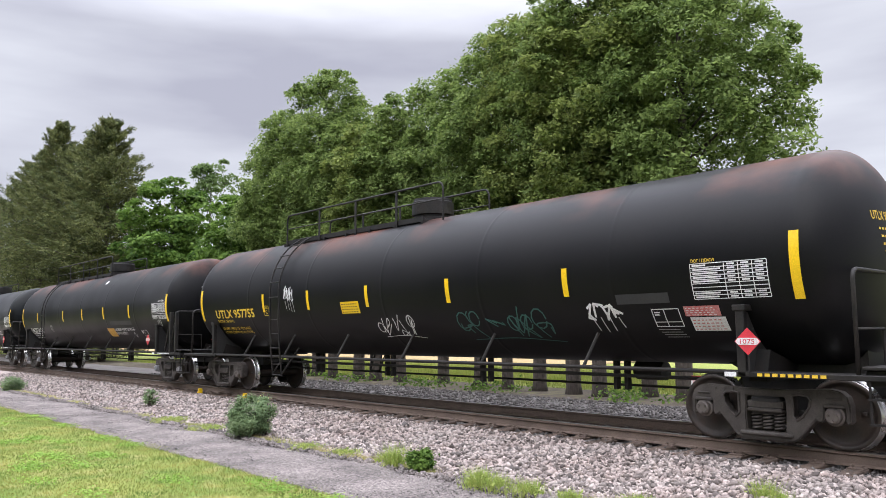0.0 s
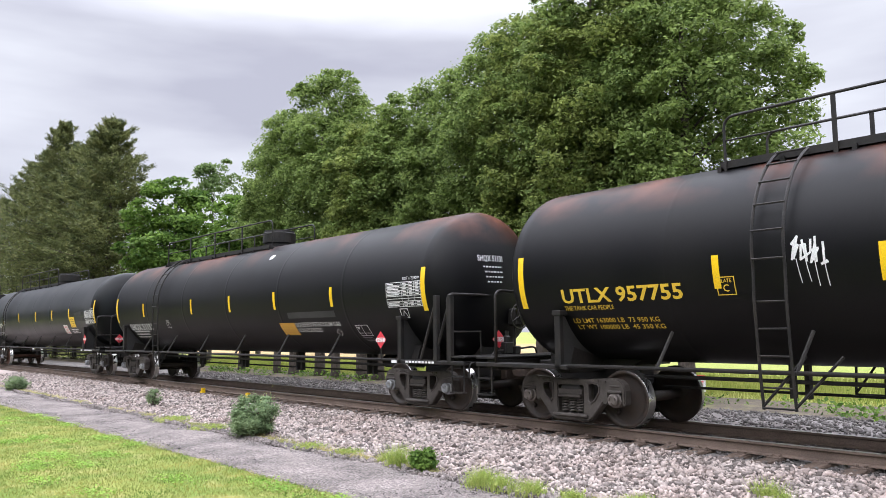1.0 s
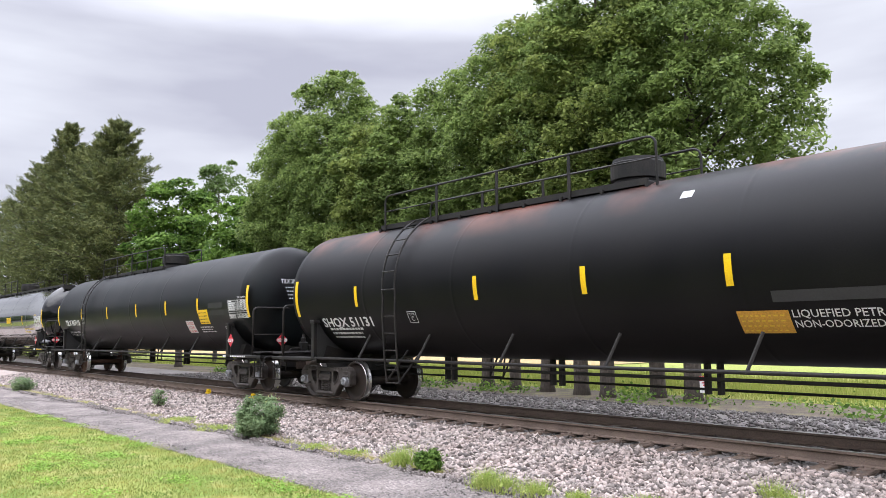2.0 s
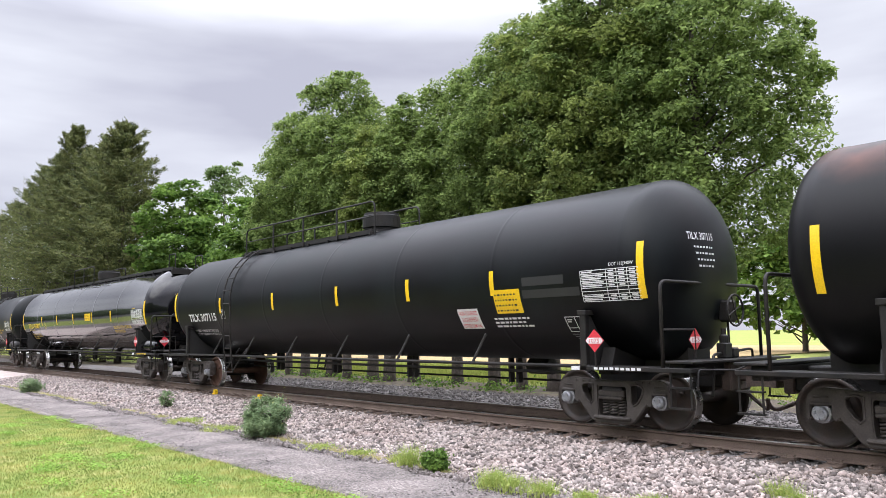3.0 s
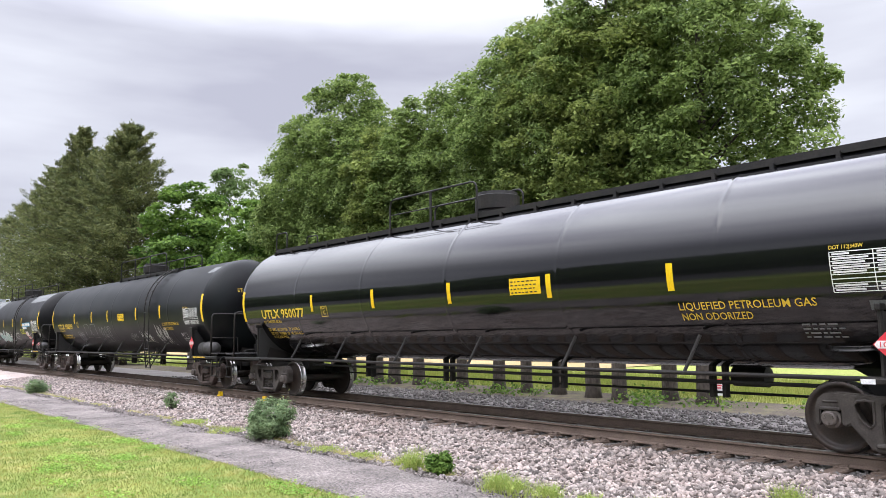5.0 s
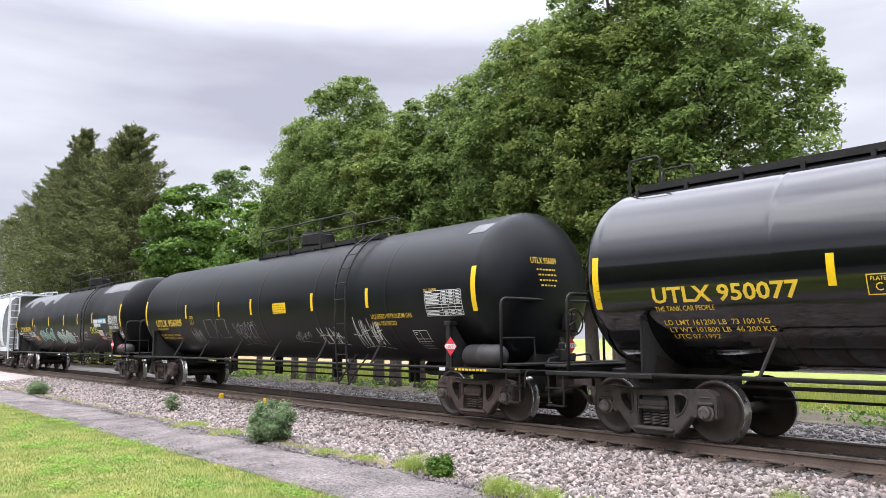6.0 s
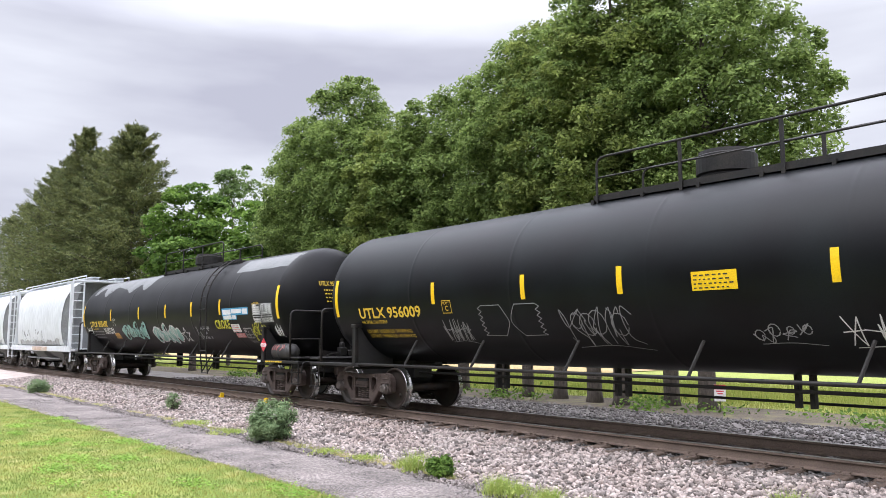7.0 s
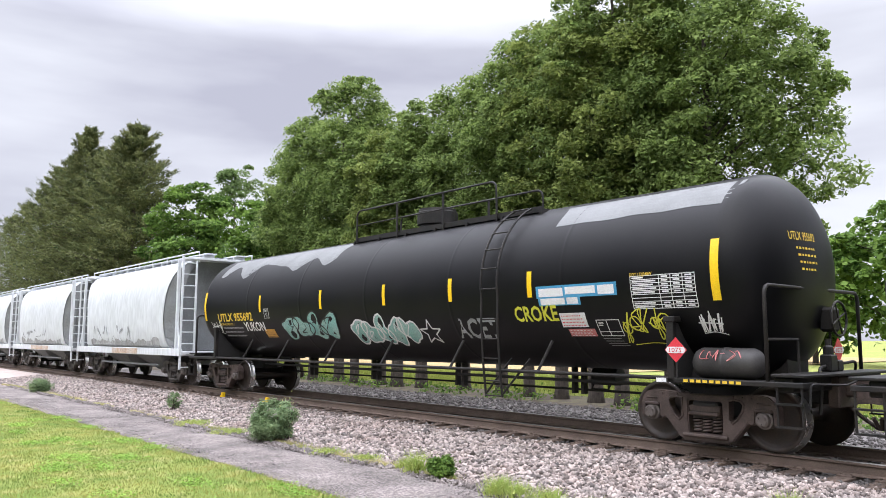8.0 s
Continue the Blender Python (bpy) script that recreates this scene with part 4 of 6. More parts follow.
def scribble(car, x, a, w, h, seed, material, width=0.02, letters=5, style="loop", label="scrawled graffiti tag"):
    """A sprayed tag: a run of made-up strokes, letter by letter."""
    r = random.Random(seed)
    bm = bmesh.new()
    step = w / letters
    for i in range(letters):
        u0 = i * step
        if style == "loop":
            pts = [(u0 + step * r.uniform(-0.15, 1.2), h * r.uniform(0.0, 1.0)) for _ in range(r.randint(4, 6))]
            ribbon(bm, spline(pts), width, x, a)
            if r.random() < 0.6:
                c, q = (u0 + step * 0.5, h * r.uniform(0.4, 0.7)), h * r.uniform(0.15, 0.3)
                ribbon(bm, [(c[0] + q * 0.8 * math.cos(k * 0.6), c[1] + q * math.sin(k * 0.6)) for k in range(11)], width, x, a)
        elif style == "spike":
            pts = [(u0 + step * r.uniform(0, 1.1), h * (k % 2) * r.uniform(0.6, 1.0) + h * 0.1 * r.random()) for k in range(r.randint(4, 6))]
            ribbon(bm, pts, width, x, a)
            ribbon(bm, [(u0, h * r.uniform(0.4, 0.6)), (u0 + step * 1.1, h * r.uniform(0.4, 0.65))], width, x, a)
        elif style == "drip":
            pts = [(u0 + step * r.uniform(-0.1, 1.1), h * r.uniform(0.35, 1.0)) for _ in range(7)]
            ribbon(bm, pts, width * 1.6, x, a)
            ribbon(bm, [(u0 + step * 0.5, h * 0.5), (u0 + step * (0.6 + 0.3 * r.random()), h * r.uniform(-0.1, 0.2))], width * 0.6, x, a)
    if style != "drip":
        ribbon(bm, spline([(w * 0.1, -0.05 * h), (w * 0.6, 0.02 * h), (w * 1.08, -0.12 * h)]), width * 0.8, x, a)
    return part("graffiti_tag", bm, M[material], car, label)


def bubble(car, x, a, w, h, seed, letters, line, label):
    """Filled balloon letters with a pale outline."""
    r = random.Random(seed)
    step = w / letters
    fills, lines = bmesh.new(), bmesh.new()
    for i in range(letters):
        cx, cy = (i + 0.5) * step, h * 0.5 + r.uniform(-0.05, 0.05) * h
        ring = []
        for k in range(22):
            t = k / 22 * 6.283
            q = 1 + 0.20 * math.sin(2 * t + 2.1 * i) + 0.17 * math.sin(3 * t + 1.7 * i) + 0.08 * math.sin(5 * t + i)
            ring.append((cx + step * 0.60 * q * math.cos(t) + 0.10 * h * -math.sin(t), cy + h * 0.47 * q * math.sin(t)))
        c = fills.verts.new(wrap(cx, cy, x, a, 0.006 + 0.001 * i))
        vs = [fills.verts.new(wrap(u, v, x, a, 0.006 + 0.001 * i)) for u, v in ring]
        for k in range(len(vs)):
            fills.faces.new((c, vs[k], vs[(k + 1) % len(vs)]))
        ribbon(lines, ring + ring[:2], 0.03, x, a, 0.012 + 0.001 * i)
        inner = [(cx + step * r.uniform(-0.3, 0.3), cy + h * r.uniform(-0.3, 0.35)) for _ in range(4)]
        ribbon(lines, spline(inner), 0.02, x, a, 0.0125 + 0.001 * i)
    g = part("graffiti_fill", fills, M["teal"], car, label)
    part("outline", lines, M[line], g)


def stain(car, x0, x1, a0, a1, seed, material, label, rag=0.5):
    """An uneven patch of paint or rust high on the tank."""
    bm = bmesh.new()
    n, m = 40, 6
    grid = []
    for i in range(n + 1):
        u = i / n
        x = x0 + (x1 - x0) * u
        lo = a0 + (a1 - a0) * rag * (0.5 + 0.5 * noise.noise((x * 1.3, seed, 0.3))) * 0.9
        if i in (0, n):
            lo = a1 - 2
        grid.append([bm.verts.new(on_tank(x, lo + (a1 - lo) * j / m, 0.003)) for j in range(m + 1)])
    for p, q in zip(grid, grid[1:]):
        for j in range(m):
            bm.faces.new((p[j], q[j], q[j + 1], p[j + 1]))
    part("worn_patch", bm, M[material], car, label)


def tank_car(spec):
    """A black pressure tank car; spec: its paint, marks and fittings."""
    car = thing("tank_car", spec["label"], "tank car", "cars of the train")
    paint_mat = M[spec["paint"]]
    bm = bmesh.new()
    prof = []
    for i in range(15):
        a = i / 14 * 1.5708
        prof.append((-TANK_L - HEAD * math.cos(a), max(TANK_R * math.sin(a), 0.001)))
    prof += [(-TANK_L + 0.02, TANK_R + 0.004), (-TANK_L + 0.10, TANK_R + 0.004), (-TANK_L + 0.12, TANK_R)]
    half = list(prof)
    for x in (-5.8, -2.9, 0.0, 2.9, 5.8):
        prof += [(x - 0.08, TANK_R), (x - 0.02, TANK_R), (x, TANK_R + 0.004), (x + 0.02, TANK_R), (x + 0.08, TANK_R)]
    prof += [(-a, r) for a, r in reversed(half)]
    lathe(bm, prof, "x", 72, (0, 0, TANK_Z))
    part("tank", bm, paint_mat, car, smooth=True)

    # underframe at each end
    slim = spec.get("slim", False)
    for s in (-1, 1):
        def sill(bm, s=s):
            box(bm, min(s * 7.20, s * 9.618), max(s * 7.20, s * 9.618), -0.26, 0.26, 0.66, 1.02, 0.02)
            box(bm, min(s * 9.331, s * 9.589), max(s * 9.331, s * 9.589), -1.4, 1.4, 0.86, 1.06, 0.02)
            prism(bm, [(s * 6.80, 1.20), (s * 7.25, 0.95), (s * 8.996, 0.95), (s * 8.996, 1.5)][::s], -0.32, 0.32)
        reuse("stub_sill", "sill%d" % s, sill, M["frame"], car)

        for side in (-1, 1):
            def post(bm, s=s, side=side):
                x, y = s * 7.847, side * 1.45
                w = 0.022 if slim else 0.06
                box(bm, x - w, x + w, y - 0.05 * w / 0.06, y + 0.05 * w / 0.06, 0.93, 1.86, 0.01)
                box(bm, x - 1.5 * w, x + 1.5 * w, min(side * 1.28, side * 1.52), max(side * 1.28, side * 1.52), 1.80, 1.88, 0.008)
            reuse("post", "post%d%d%d" % (s, side, slim), post, M["frame"], car)

            def gusset(bm, s=s, side=side):
                x = s * 7.85
                a = [bm.verts.new((x - 0.02, side * y, z)) for y, z in ((1.42, 0.94), (1.42, 1.80), (1.30, 1.78), (1.0, 1.43), (0.7, 1.22), (0.4, 1.10), (0.4, 0.94))]
                b = [bm.verts.new(v.co + Vector((0.04, 0, 0))) for v in a]
                bm.faces.new(a), bm.faces.new(b[::-1])
                for i in range(len(a)):
                    j = (i + 1) % len(a)
                    bm.faces.new((a[i], b[i], b[j], a[j]))
            reuse("gusset", "gusset%d%d" % (s, side), gusset, M["gusset"], car)

        def bolster_plate(bm, s=s):
            x = s * spec["bogie"]
            a = [bm.verts.new((x - 0.12, y, z)) for y, z in ((-1.25, 0.86), (1.25, 0.86), (1.1, 1.28), (0.9, 1.22), (0, 1.0), (-0.9, 1.22), (-1.1, 1.28))]
            b = [bm.verts.new(v.co + Vector((0.24, 0, 0))) for v in a]
            bm.faces.new(a), bm.faces.new(b[::-1])
            for i in range(len(a)):
                j = (i + 1) % len(a)
                bm.faces.new((a[i], b[i], b[j], a[j]))
        reuse("body_bolster", "body_bolster%d%.2f" % (s, spec["bogie"]), bolster_plate, M["frame"], car)

        def platform(bm, s=s):
            box(bm, min(s * 7.656, s * 9.761), max(s * 7.656, s * 9.761), -1.5, -1.1, 0.93, 1.0, 0.01)
            box(bm, min(s * 7.656, s * 9.761), max(s * 7.656, s * 9.761), 1.1, 1.5, 0.93, 1.0, 0.01)
            box(bm, min(s * 9.331, s * 9.781), max(s * 9.331, s * 9.781), -1.48, 1.48, 1.06, 1.10, 0.008)
        reuse("platform", "platform%d" % s, platform, M["frame"], car)

        def coupler(bm, s=s):
            box(bm, min(s * 9.474, s * 9.953), max(s * 9.474, s * 9.953), -0.09, 0.09, 0.76, 0.95, 0.03)
            prism(bm, [(s * 9.857, 0.68), (s * 9.857, 1.04), (s * 10.087, 1.02), (s * 10.163, 0.86), (s * 10.087, 0.70)][::s], -0.17, 0.17)
            tube(bm, bent([(s * 9.474, 0.25, 0.7), (s * 9.761, 0.27, 0.45), (s * 10.048, 0.1, 0.32), (s * 10.096, 0.0, 0.5)], 0.1), 0.03, 6)
            box(bm, min(s * 9.522, s * 9.685), max(s * 9.522, s * 9.685), -0.3, 0.3, 0.62, 1.05, 0.02)
        reuse("coupler", "coupler%d" % s, coupler, M["truck_rust"], car)

        def handrail(bm, s=s):
            tube(bm, bent([(s * 9.283, -1.46, 1.0), (s * 9.283, -1.46, 2.27), (s * 9.283, 1.46, 2.27), (s * 9.283, 1.46, 1.0)], 0.14), 0.028, 8)
        reuse("handrail", "handrail%d" % s, handrail, M["frame"], car, smooth=True)
        for side in (-1, 1):
            def step(bm, s=s, side=side):
                y = side * 1.46
                for x in (9.398, 9.723):
                    tube(bm, [(s * x, y, 0.42), (s * x, y, 1.0)], 0.016, 6)
                for z in (0.43, 0.72):
                    box(bm, s * 9.56 - 0.18, s * 9.56 + 0.18, y - 0.05, y + 0.05, z - 0.012, z + 0.012)
            reuse("step", "step%d%d" % (s, side), step, M["frame"], car)
        add_truck(car, s * spec["bogie"], spec.get("truck", "truck"), spec.get("rusty", 0) == s, spec.get("cap", "cap"))

    # side pipes with their struts, and the pipes and rods below
    for side in (-1, 1):
        def pipe(bm, side=side):
            tube(bm, [(-7.943, side * 1.46, 0.99), (7.943, side * 1.46, 0.99)], 0.03, 8)
        reuse("side_pipe", "pipe%d" % side, pipe, M["frame"], car, smooth=True)
        for x in (-6.029, -4.0, -1.7, 0.6, 2.9, 5.2):
            def strut(bm, side=side):
                tube(bm, [(0, side * 1.47, 0.97), (0.14, side * 1.22, 1.52)], 0.026, 6)
            reuse("strut", "strut%d" % side, strut, M["dark"], car, pose(x, 0, 0))

    for y, z, r in ((-0.2, 0.80, 0.03), (0.35, 0.60, 0.022)):
        def rod(bm, y=y, z=z, r=r):
            tube(bm, [(-7.082, y, z), (7.082, y, z)], r, 8)
        reuse("brake_rod", "rod%.1f" % y, rod, M["dark"], car)
    for x in (-4.6, -1.6, 1.6, 4.9):
        for d in (-0.11, 0.11):
            def hanger(bm):
                box(bm, -0.035, 0.035, -0.06, 0.06, 0.55, 1.15, 0.005)
            reuse("hanger", "hanger", hanger, M["dark"], car, pose(x + d, 0, 0))

    def cylinder(bm):
        lathe(bm, [(-0.3, 0.0), (-0.28, 0.16), (0.28, 0.16), (0.3, 0.0)], "x", 16, (5.2, 0.45, 0.86))
    reuse("brake_cylinder", "cylinder", cylinder, M["dark"], car)
    # top platform, valve housing and its rails
    w0, w1 = (station(v) for v in spec["walk"])
    zt = TANK_Z + TANK_R - 0.07
    bm = bmesh.new()
    box(bm, w0, w1, -0.62, -0.16, zt - 0.02, zt + 0.02, 0.006)
    box(bm, w0, w1, 0.16, 0.62, zt - 0.02, zt + 0.02, 0.006)
    box(bm, w0, w1, -0.66, -0.62, zt - 0.05, zt + 0.06)
    box(bm, w0, w1, 0.62, 0.66, zt - 0.05, zt + 0.06)
    n = int((w1 - w0) / 0.9)
    for i in range(n + 1):
        x = w0 + (w1 - w0) * i / n
        box(bm, x - 0.03, x + 0.03, -0.70, 0.70, zt - 0.20, zt - 0.02)
    part("top_walkway", bm, M["frame"], car)
    d = station(spec["dome"])
    bm = bmesh.new()
    lathe(bm, [(zt - 0.08, 0.46), (zt + 0.10, 0.46), (zt + 0.12, 0.42), (zt + 0.16, 0.42), (zt + 0.18, 0.47), (zt + 0.46, 0.47), (zt + 0.48, 0.44), (zt + 0.54, 0.43), (zt + 0.56, 0.0)], "z", 32, (d, 0, 0))
    part("valve_housing", bm, M["frame"], car, smooth=False)
    r0, r1 = (station(v) for v in spec["rails"])
    bm = bmesh.new()
    for side in (-1, 1):
        y = side * 0.68
        tube(bm, bent([(r0, y, zt - 0.1), (r0, y, zt + 0.72), (r1, y, zt + 0.72), (r1, y, zt - 0.1)], 0.18), 0.022, 8)
        tube(bm, [(r0, y, zt + 0.36), (r1, y, zt + 0.36)], 0.014, 6)
        m = max(2, int((r1 - r0) / 1.5))
        for i in range(1, m):
            x = r0 + (r1 - r0) * i / m
            box(bm, x - 0.03, x + 0.03, y - 0.012, y + 0.012, zt - 0.12, zt + 0.72)
    part("guard_rail", bm, M["frame"], car)

    # side ladders
    lx = spec["ladder"] and station(spec["ladder"])
    for side in ((-1, 1) if lx is not None else ()):
        bm = bmesh.new()
        for dx in (-0.21, 0.21):
            line = [(lx + dx, side * 1.50, 0.52), (lx + dx, side * 1.56, 0.99), (lx + dx, side * 1.62, 1.9)]
            line += [(lx + dx, side * abs(on_tank(0, a, 0.12).y), on_tank(0, a, 0.12).z) for a in range(-8, 68, 6)]
            tube(bm, line, 0.022, 6)
        for z in (0.54, 0.8):
            tube(bm, [(lx - 0.21, side * 1.52, z), (lx + 0.21, side * 1.52, z)], 0.014, 6)
        for a in range(-3, 66, 13):
            v = on_tank(0, a, 0.14)
            tube(bm, [(lx - 0.21, side * abs(v.y), v.z), (lx + 0.21, side * abs(v.y), v.z)], 0.014, 6)
        for z in (1.2, 1.55, 1.9):
            tube(bm, [(lx - 0.21, side * 1.58, z), (lx + 0.21, side * 1.58, z)], 0.014, 6)
        tube(bm, [(lx + 0.21, side * 1.51, 0.56), (lx + 0.75, side * 1.35, 1.2)], 0.02, 6)
        tube(bm, [(lx - 0.21, side * 1.51, 0.56), (lx + 0.3, side * 1.35, 1.2)], 0.02, 6)
        part("ladder", bm, M["frame"], car)

    placard(car, station(spec.get("placard_x", 8.24)), -1.52)
    placard(car, 9.302, spec["end_placard"], True)
    if spec.get("reservoir"):
        bm = bmesh.new()
        lathe(bm, [(8.077, 0.001), (8.096, 0.1), (8.154, 0.18), (8.23, 0.215), (8.565, 0.215), (8.565, 0.225), (8.623, 0.225), (8.623, 0.215), (8.977, 0.215), (9.053, 0.18), (9.111, 0.1), (9.13, 0.001)], "x", 24, (0, -1.22, 1.215))
        part("air_reservoir", bm, M["reservoir"] if spec["paint"] != "tank_gloss" else M["tank_gloss"], car, "round black air reservoir", smooth=True)
    bm = bmesh.new()
    box(bm, 7.608, 7.771, -1.512, -1.50, 0.93, 0.99)
    part("route_plate", bm, M["white"], car, "small white plate")
    bm = bmesh.new()
    for i in range(9):
        box(bm, 8.058 + 0.1 * i, 8.125 + 0.1 * i, -1.506, -1.50, 0.945, 0.985)
    part("brake_shoe_note", bm, M[spec.get("note", "letters")], car, "small painted note")["kind"] = "stuff"
    # hand brake on the front head
    bm = bmesh.new()
    tube(bm, [(9.46, 0.35 + 0.25 * math.cos(k * 0.3142), 1.85 + 0.25 * math.sin(k * 0.3142)) for k in range(21)], 0.018, 6, False)
    for k in range(4):
        a = k * 1.5708 + 0.4
        tube(bm, [(9.45, 0.35, 1.85), (9.46, 0.35 + 0.25 * math.cos(a), 1.85 + 0.25 * math.sin(a))], 0.012, 5)
    box(bm, 9.22, 9.43, 0.22, 0.48, 1.66, 2.02, 0.04)
    tube(bm, [(9.32, 0.35, 1.66), (9.36, 0.3, 1.05)], 0.02, 6)
    part("hand_brake", bm, M["frame"], car)

    # air valves and hoses over the front platform, and the rod that lifts the coupling pin
    bm = bmesh.new()
    box(bm, 9.36, 9.52, -0.12, 0.10, 1.10, 1.34, 0.02)
    lathe(bm, [(1.34, 0.07), (1.44, 0.07), (1.47, 0.04), (1.56, 0.04)], "z", 12, (9.44, -0.01, 0))
    box(bm, 9.38, 9.50, 0.16, 0.34, 1.10, 1.26, 0.02)
    tube(bm, bent([(9.44, -0.1, 1.18), (9.52, -0.5, 1.16), (9.6, -0.62, 0.9), (9.56, -0.62, 0.55)], 0.12), 0.022, 6)
    tube(bm, bent([(9.44, 0.3, 1.2), (9.5, 0.75, 1.24), (9.42, 0.9, 1.08)], 0.1), 0.02, 6)
    part("valve_set", bm, M["frame"], car, "small black air valves with bent pipes")
    bm = bmesh.new()
    tube(bm, bent([(9.80, -1.42, 0.70), (9.80, -1.38, 0.98), (9.82, -0.35, 0.94), (9.98, -0.12, 1.06)], 0.08), 0.016, 6)
    part("uncoupling_lever", bm, M["frame"], car)
    bm = bmesh.new()
    tube(bm, [(9.283, -1.46, 1.55), (9.30, -0.62, 1.55), (9.30, -0.60, 1.10)], 0.020, 6)
    part("lower_rail", bm, M["frame"], car)

    # reflective tape
    for x, a0, a1, w in spec["tape"]:
        bm = bmesh.new()
        patch(bm, x - w / 2, x + w / 2, a0, a1, 0.005)
        part("reflective_strip", bm, M["yellow"], car, "yellow reflective strip")
    return car


def tape(front, rear, inner, lo=-14.3, hi=3.0):
    return [(front, lo - 7.0, hi + 9.2, 0.13)] + [(x, lo, hi, 0.11) for x in inner] + [(rear, lo - 7.0, hi + 9.2, 0.13)]


LPG = "LIQUEFIED PETROLEUM GAS"
A_SPEC = dict(bogie=7.94, end_placard=-0.30, label="dull black pressure tank car with brown stains and white graffiti", paint="tank_rusty", walk=(-5.4, 0.6), dome=0.15, rails=(-5.3, 1.3), ladder=-4.22,
              tape=tape(8.9, -8.96, (5.18, 2.32, -0.35, -2.81, -5.07), -16.6, 0.9))
B_SPEC = dict(cap="pale_cap", bogie=7.94, end_placard=-0.10, label="dull black pressure tank car with white lettering and rusty top", paint="tank_rusty", walk=(-6.4, 1.2), dome=0.55, rails=(-6.2, 1.4), ladder=-4.75, note="white", placard_x=7.54,
              tape=tape(8.88, -8.93, (5.61, 3.01, 0.47, -2.15, -6.21), -15.0, 2.0))
C_SPEC = dict(cap="pale_cap", bogie=8.06, end_placard=-0.60, label="satin black pressure tank car with a yellow notice", paint="tank_fresh", walk=(-5.8, 1.1), dome=0.62, rails=(-5.6, 1.3), ladder=-4.85, note="white", placard_x=8.38,
              tape=tape(9.26, -9.15, (6.07, 3.60, 0.90, -2.28, -5.60), -12.8, 4.2), rusty=-1)
D_SPEC = dict(slim=True, bogie=7.94, end_placard=-1.00, label="glossy black pressure tank car with yellow lettering", paint="tank_gloss", walk=(-8.7, 9.3), dome=0.2, rails=(-2.8, 0.3), ladder=None, reservoir=True,
              tape=tape(8.93, -8.99, (5.34, 2.98, 0.34, -2.34, -5.06), -14.3, 1.2))
E_SPEC = dict(bogie=8.10, end_placard=0.40, label="satin black pressure tank car with chalky white graffiti", paint="tank_fresh", walk=(-1.5, 4.8), dome=0.75, rails=(-1.4, 3.7), ladder=4.5, reservoir=True,
              tape=tape(8.87, -8.93, (5.38, 3.02, -0.32, -2.49, -5.11), -11.5, 4.9), truck="truck_rust")
F_SPEC = dict(bogie=8.12, end_placard=0.65, label="dull black pressure tank car with grey patches and teal graffiti", paint="tank_dull", walk=(-1.5, 4.9), dome=1.0, rails=(-1.4, 3.7), ladder=4.46, reservoir=True,
              tape=tape(8.88, -8.95, (5.35, 3.23, 0.98, -1.74, -5.07), -10.3, 6.8), truck="truck_rust")
START = [-12.89, -32.73, -52.90, -73.16, -93.28, -113.36]
built = [tank_car(s) for s in (A_SPEC, B_SPEC, C_SPEC, D_SPEC, E_SPEC, F_SPEC)]
cars = list(zip(built, START))
ca, cb, cc, cd, ce, cf = built

mark(ca, "UTLX 957755", -20.9, "letters", True, ("LD LMT 163000 LB  73 950 KG", "LT WT 100000 LB  45 350 KG"), -8.04)
plate_mark(ca, -5.09, -20.3)
chart(ca, 7.44, -21.7)
write_on_tank(ca, "test_code", "DOT 112J340W", 7.46, -2.0, 0.05, 0.36, M["letters"])
info_box(ca, 6.68, -38.2)
notice(ca, 7.22, -31.5, 0.55, 0.16, "pink", "white", 2, "torn faded red sticker")
notice(ca, 7.28, -41.3, 0.54, 0.24, "white", "pink", 3, "white sticker with faded red print")
notice(ca, -1.4, -21.5, 0.72, 0.27, "yellow", "black_print", 4)
scribble(ca, -0.26, -44, 1.35, 0.52, 11, "white", 0.015, 5, "loop", "white looping graffiti tag")
scribble(ca, 2.4, -47, 2.2, 0.68, 12, "dark_teal", 0.020, 7, "loop", "dark green looping graffiti tag")
scribble(ca, 5.49, -42, 0.66, 0.58, 13, "white", 0.018, 4, "drip", "white dripping graffiti tag")
scribble(ca, -3.95, -16, 0.48, 0.62, 14, "white", 0.014, 4, "drip", "white dripping graffiti tag")
bm = bmesh.new()
patch(bm, 6.11, 7.03, -23, -17, 0.003)
part("overpaint", bm, M["patch"], ca)
head_text(ca, "UTLX 957755", "letters")

mark(cb, "SHQX 51131", -32.8, "white", False, (), -7.9, 2.12)
bm = bmesh.new()
bars(bm, -7.7, -36.5, print_rows(3, 1.5, 0.12, 0.06, 6))
part("fine_print", bm, M["white"], cb)["kind"] = "stuff"
chart(cb, 7.70, -18.0)
write_on_tank(cb, "test_code", "DOT 112J340W", 8.25, 2.6, 0.06, 0.52, M["white"])
info_box(cb, 6.25, -44.5)
write_on_tank(cb, "cargo_name", LPG, 3.76, -33.2, 0.115, 1.95, M["white"])
write_on_tank(cb, "cargo_name", "NON-ODORIZED", 3.76, -39.3, 0.115, 1.08, M["white"])
notice(cb, 3.0, -43, 0.72, 0.37, "orange", "letters", 7, "orange notice with yellow print")
bm = bmesh.new()
patch(bm, 3.55, 5.64, -24.5, -18.5, 0.003)
part("overpaint", bm, M["patch"], cb)
bm = bmesh.new()
ribbon(bm, [(-0.11, 0), (0, 0.1), (0.11, 0), (0, -0.1), (-0.11, 0)], 0.012, 5.5, -40.3)
part("diamond_mark", bm, M["white"], cb)
bm = bmesh.new()
ribbon(bm, [(0, 0), (0.24, 0), (0.24, 0.19), (0, 0.19), (0, 0)], 0.012, 8.06, -27)
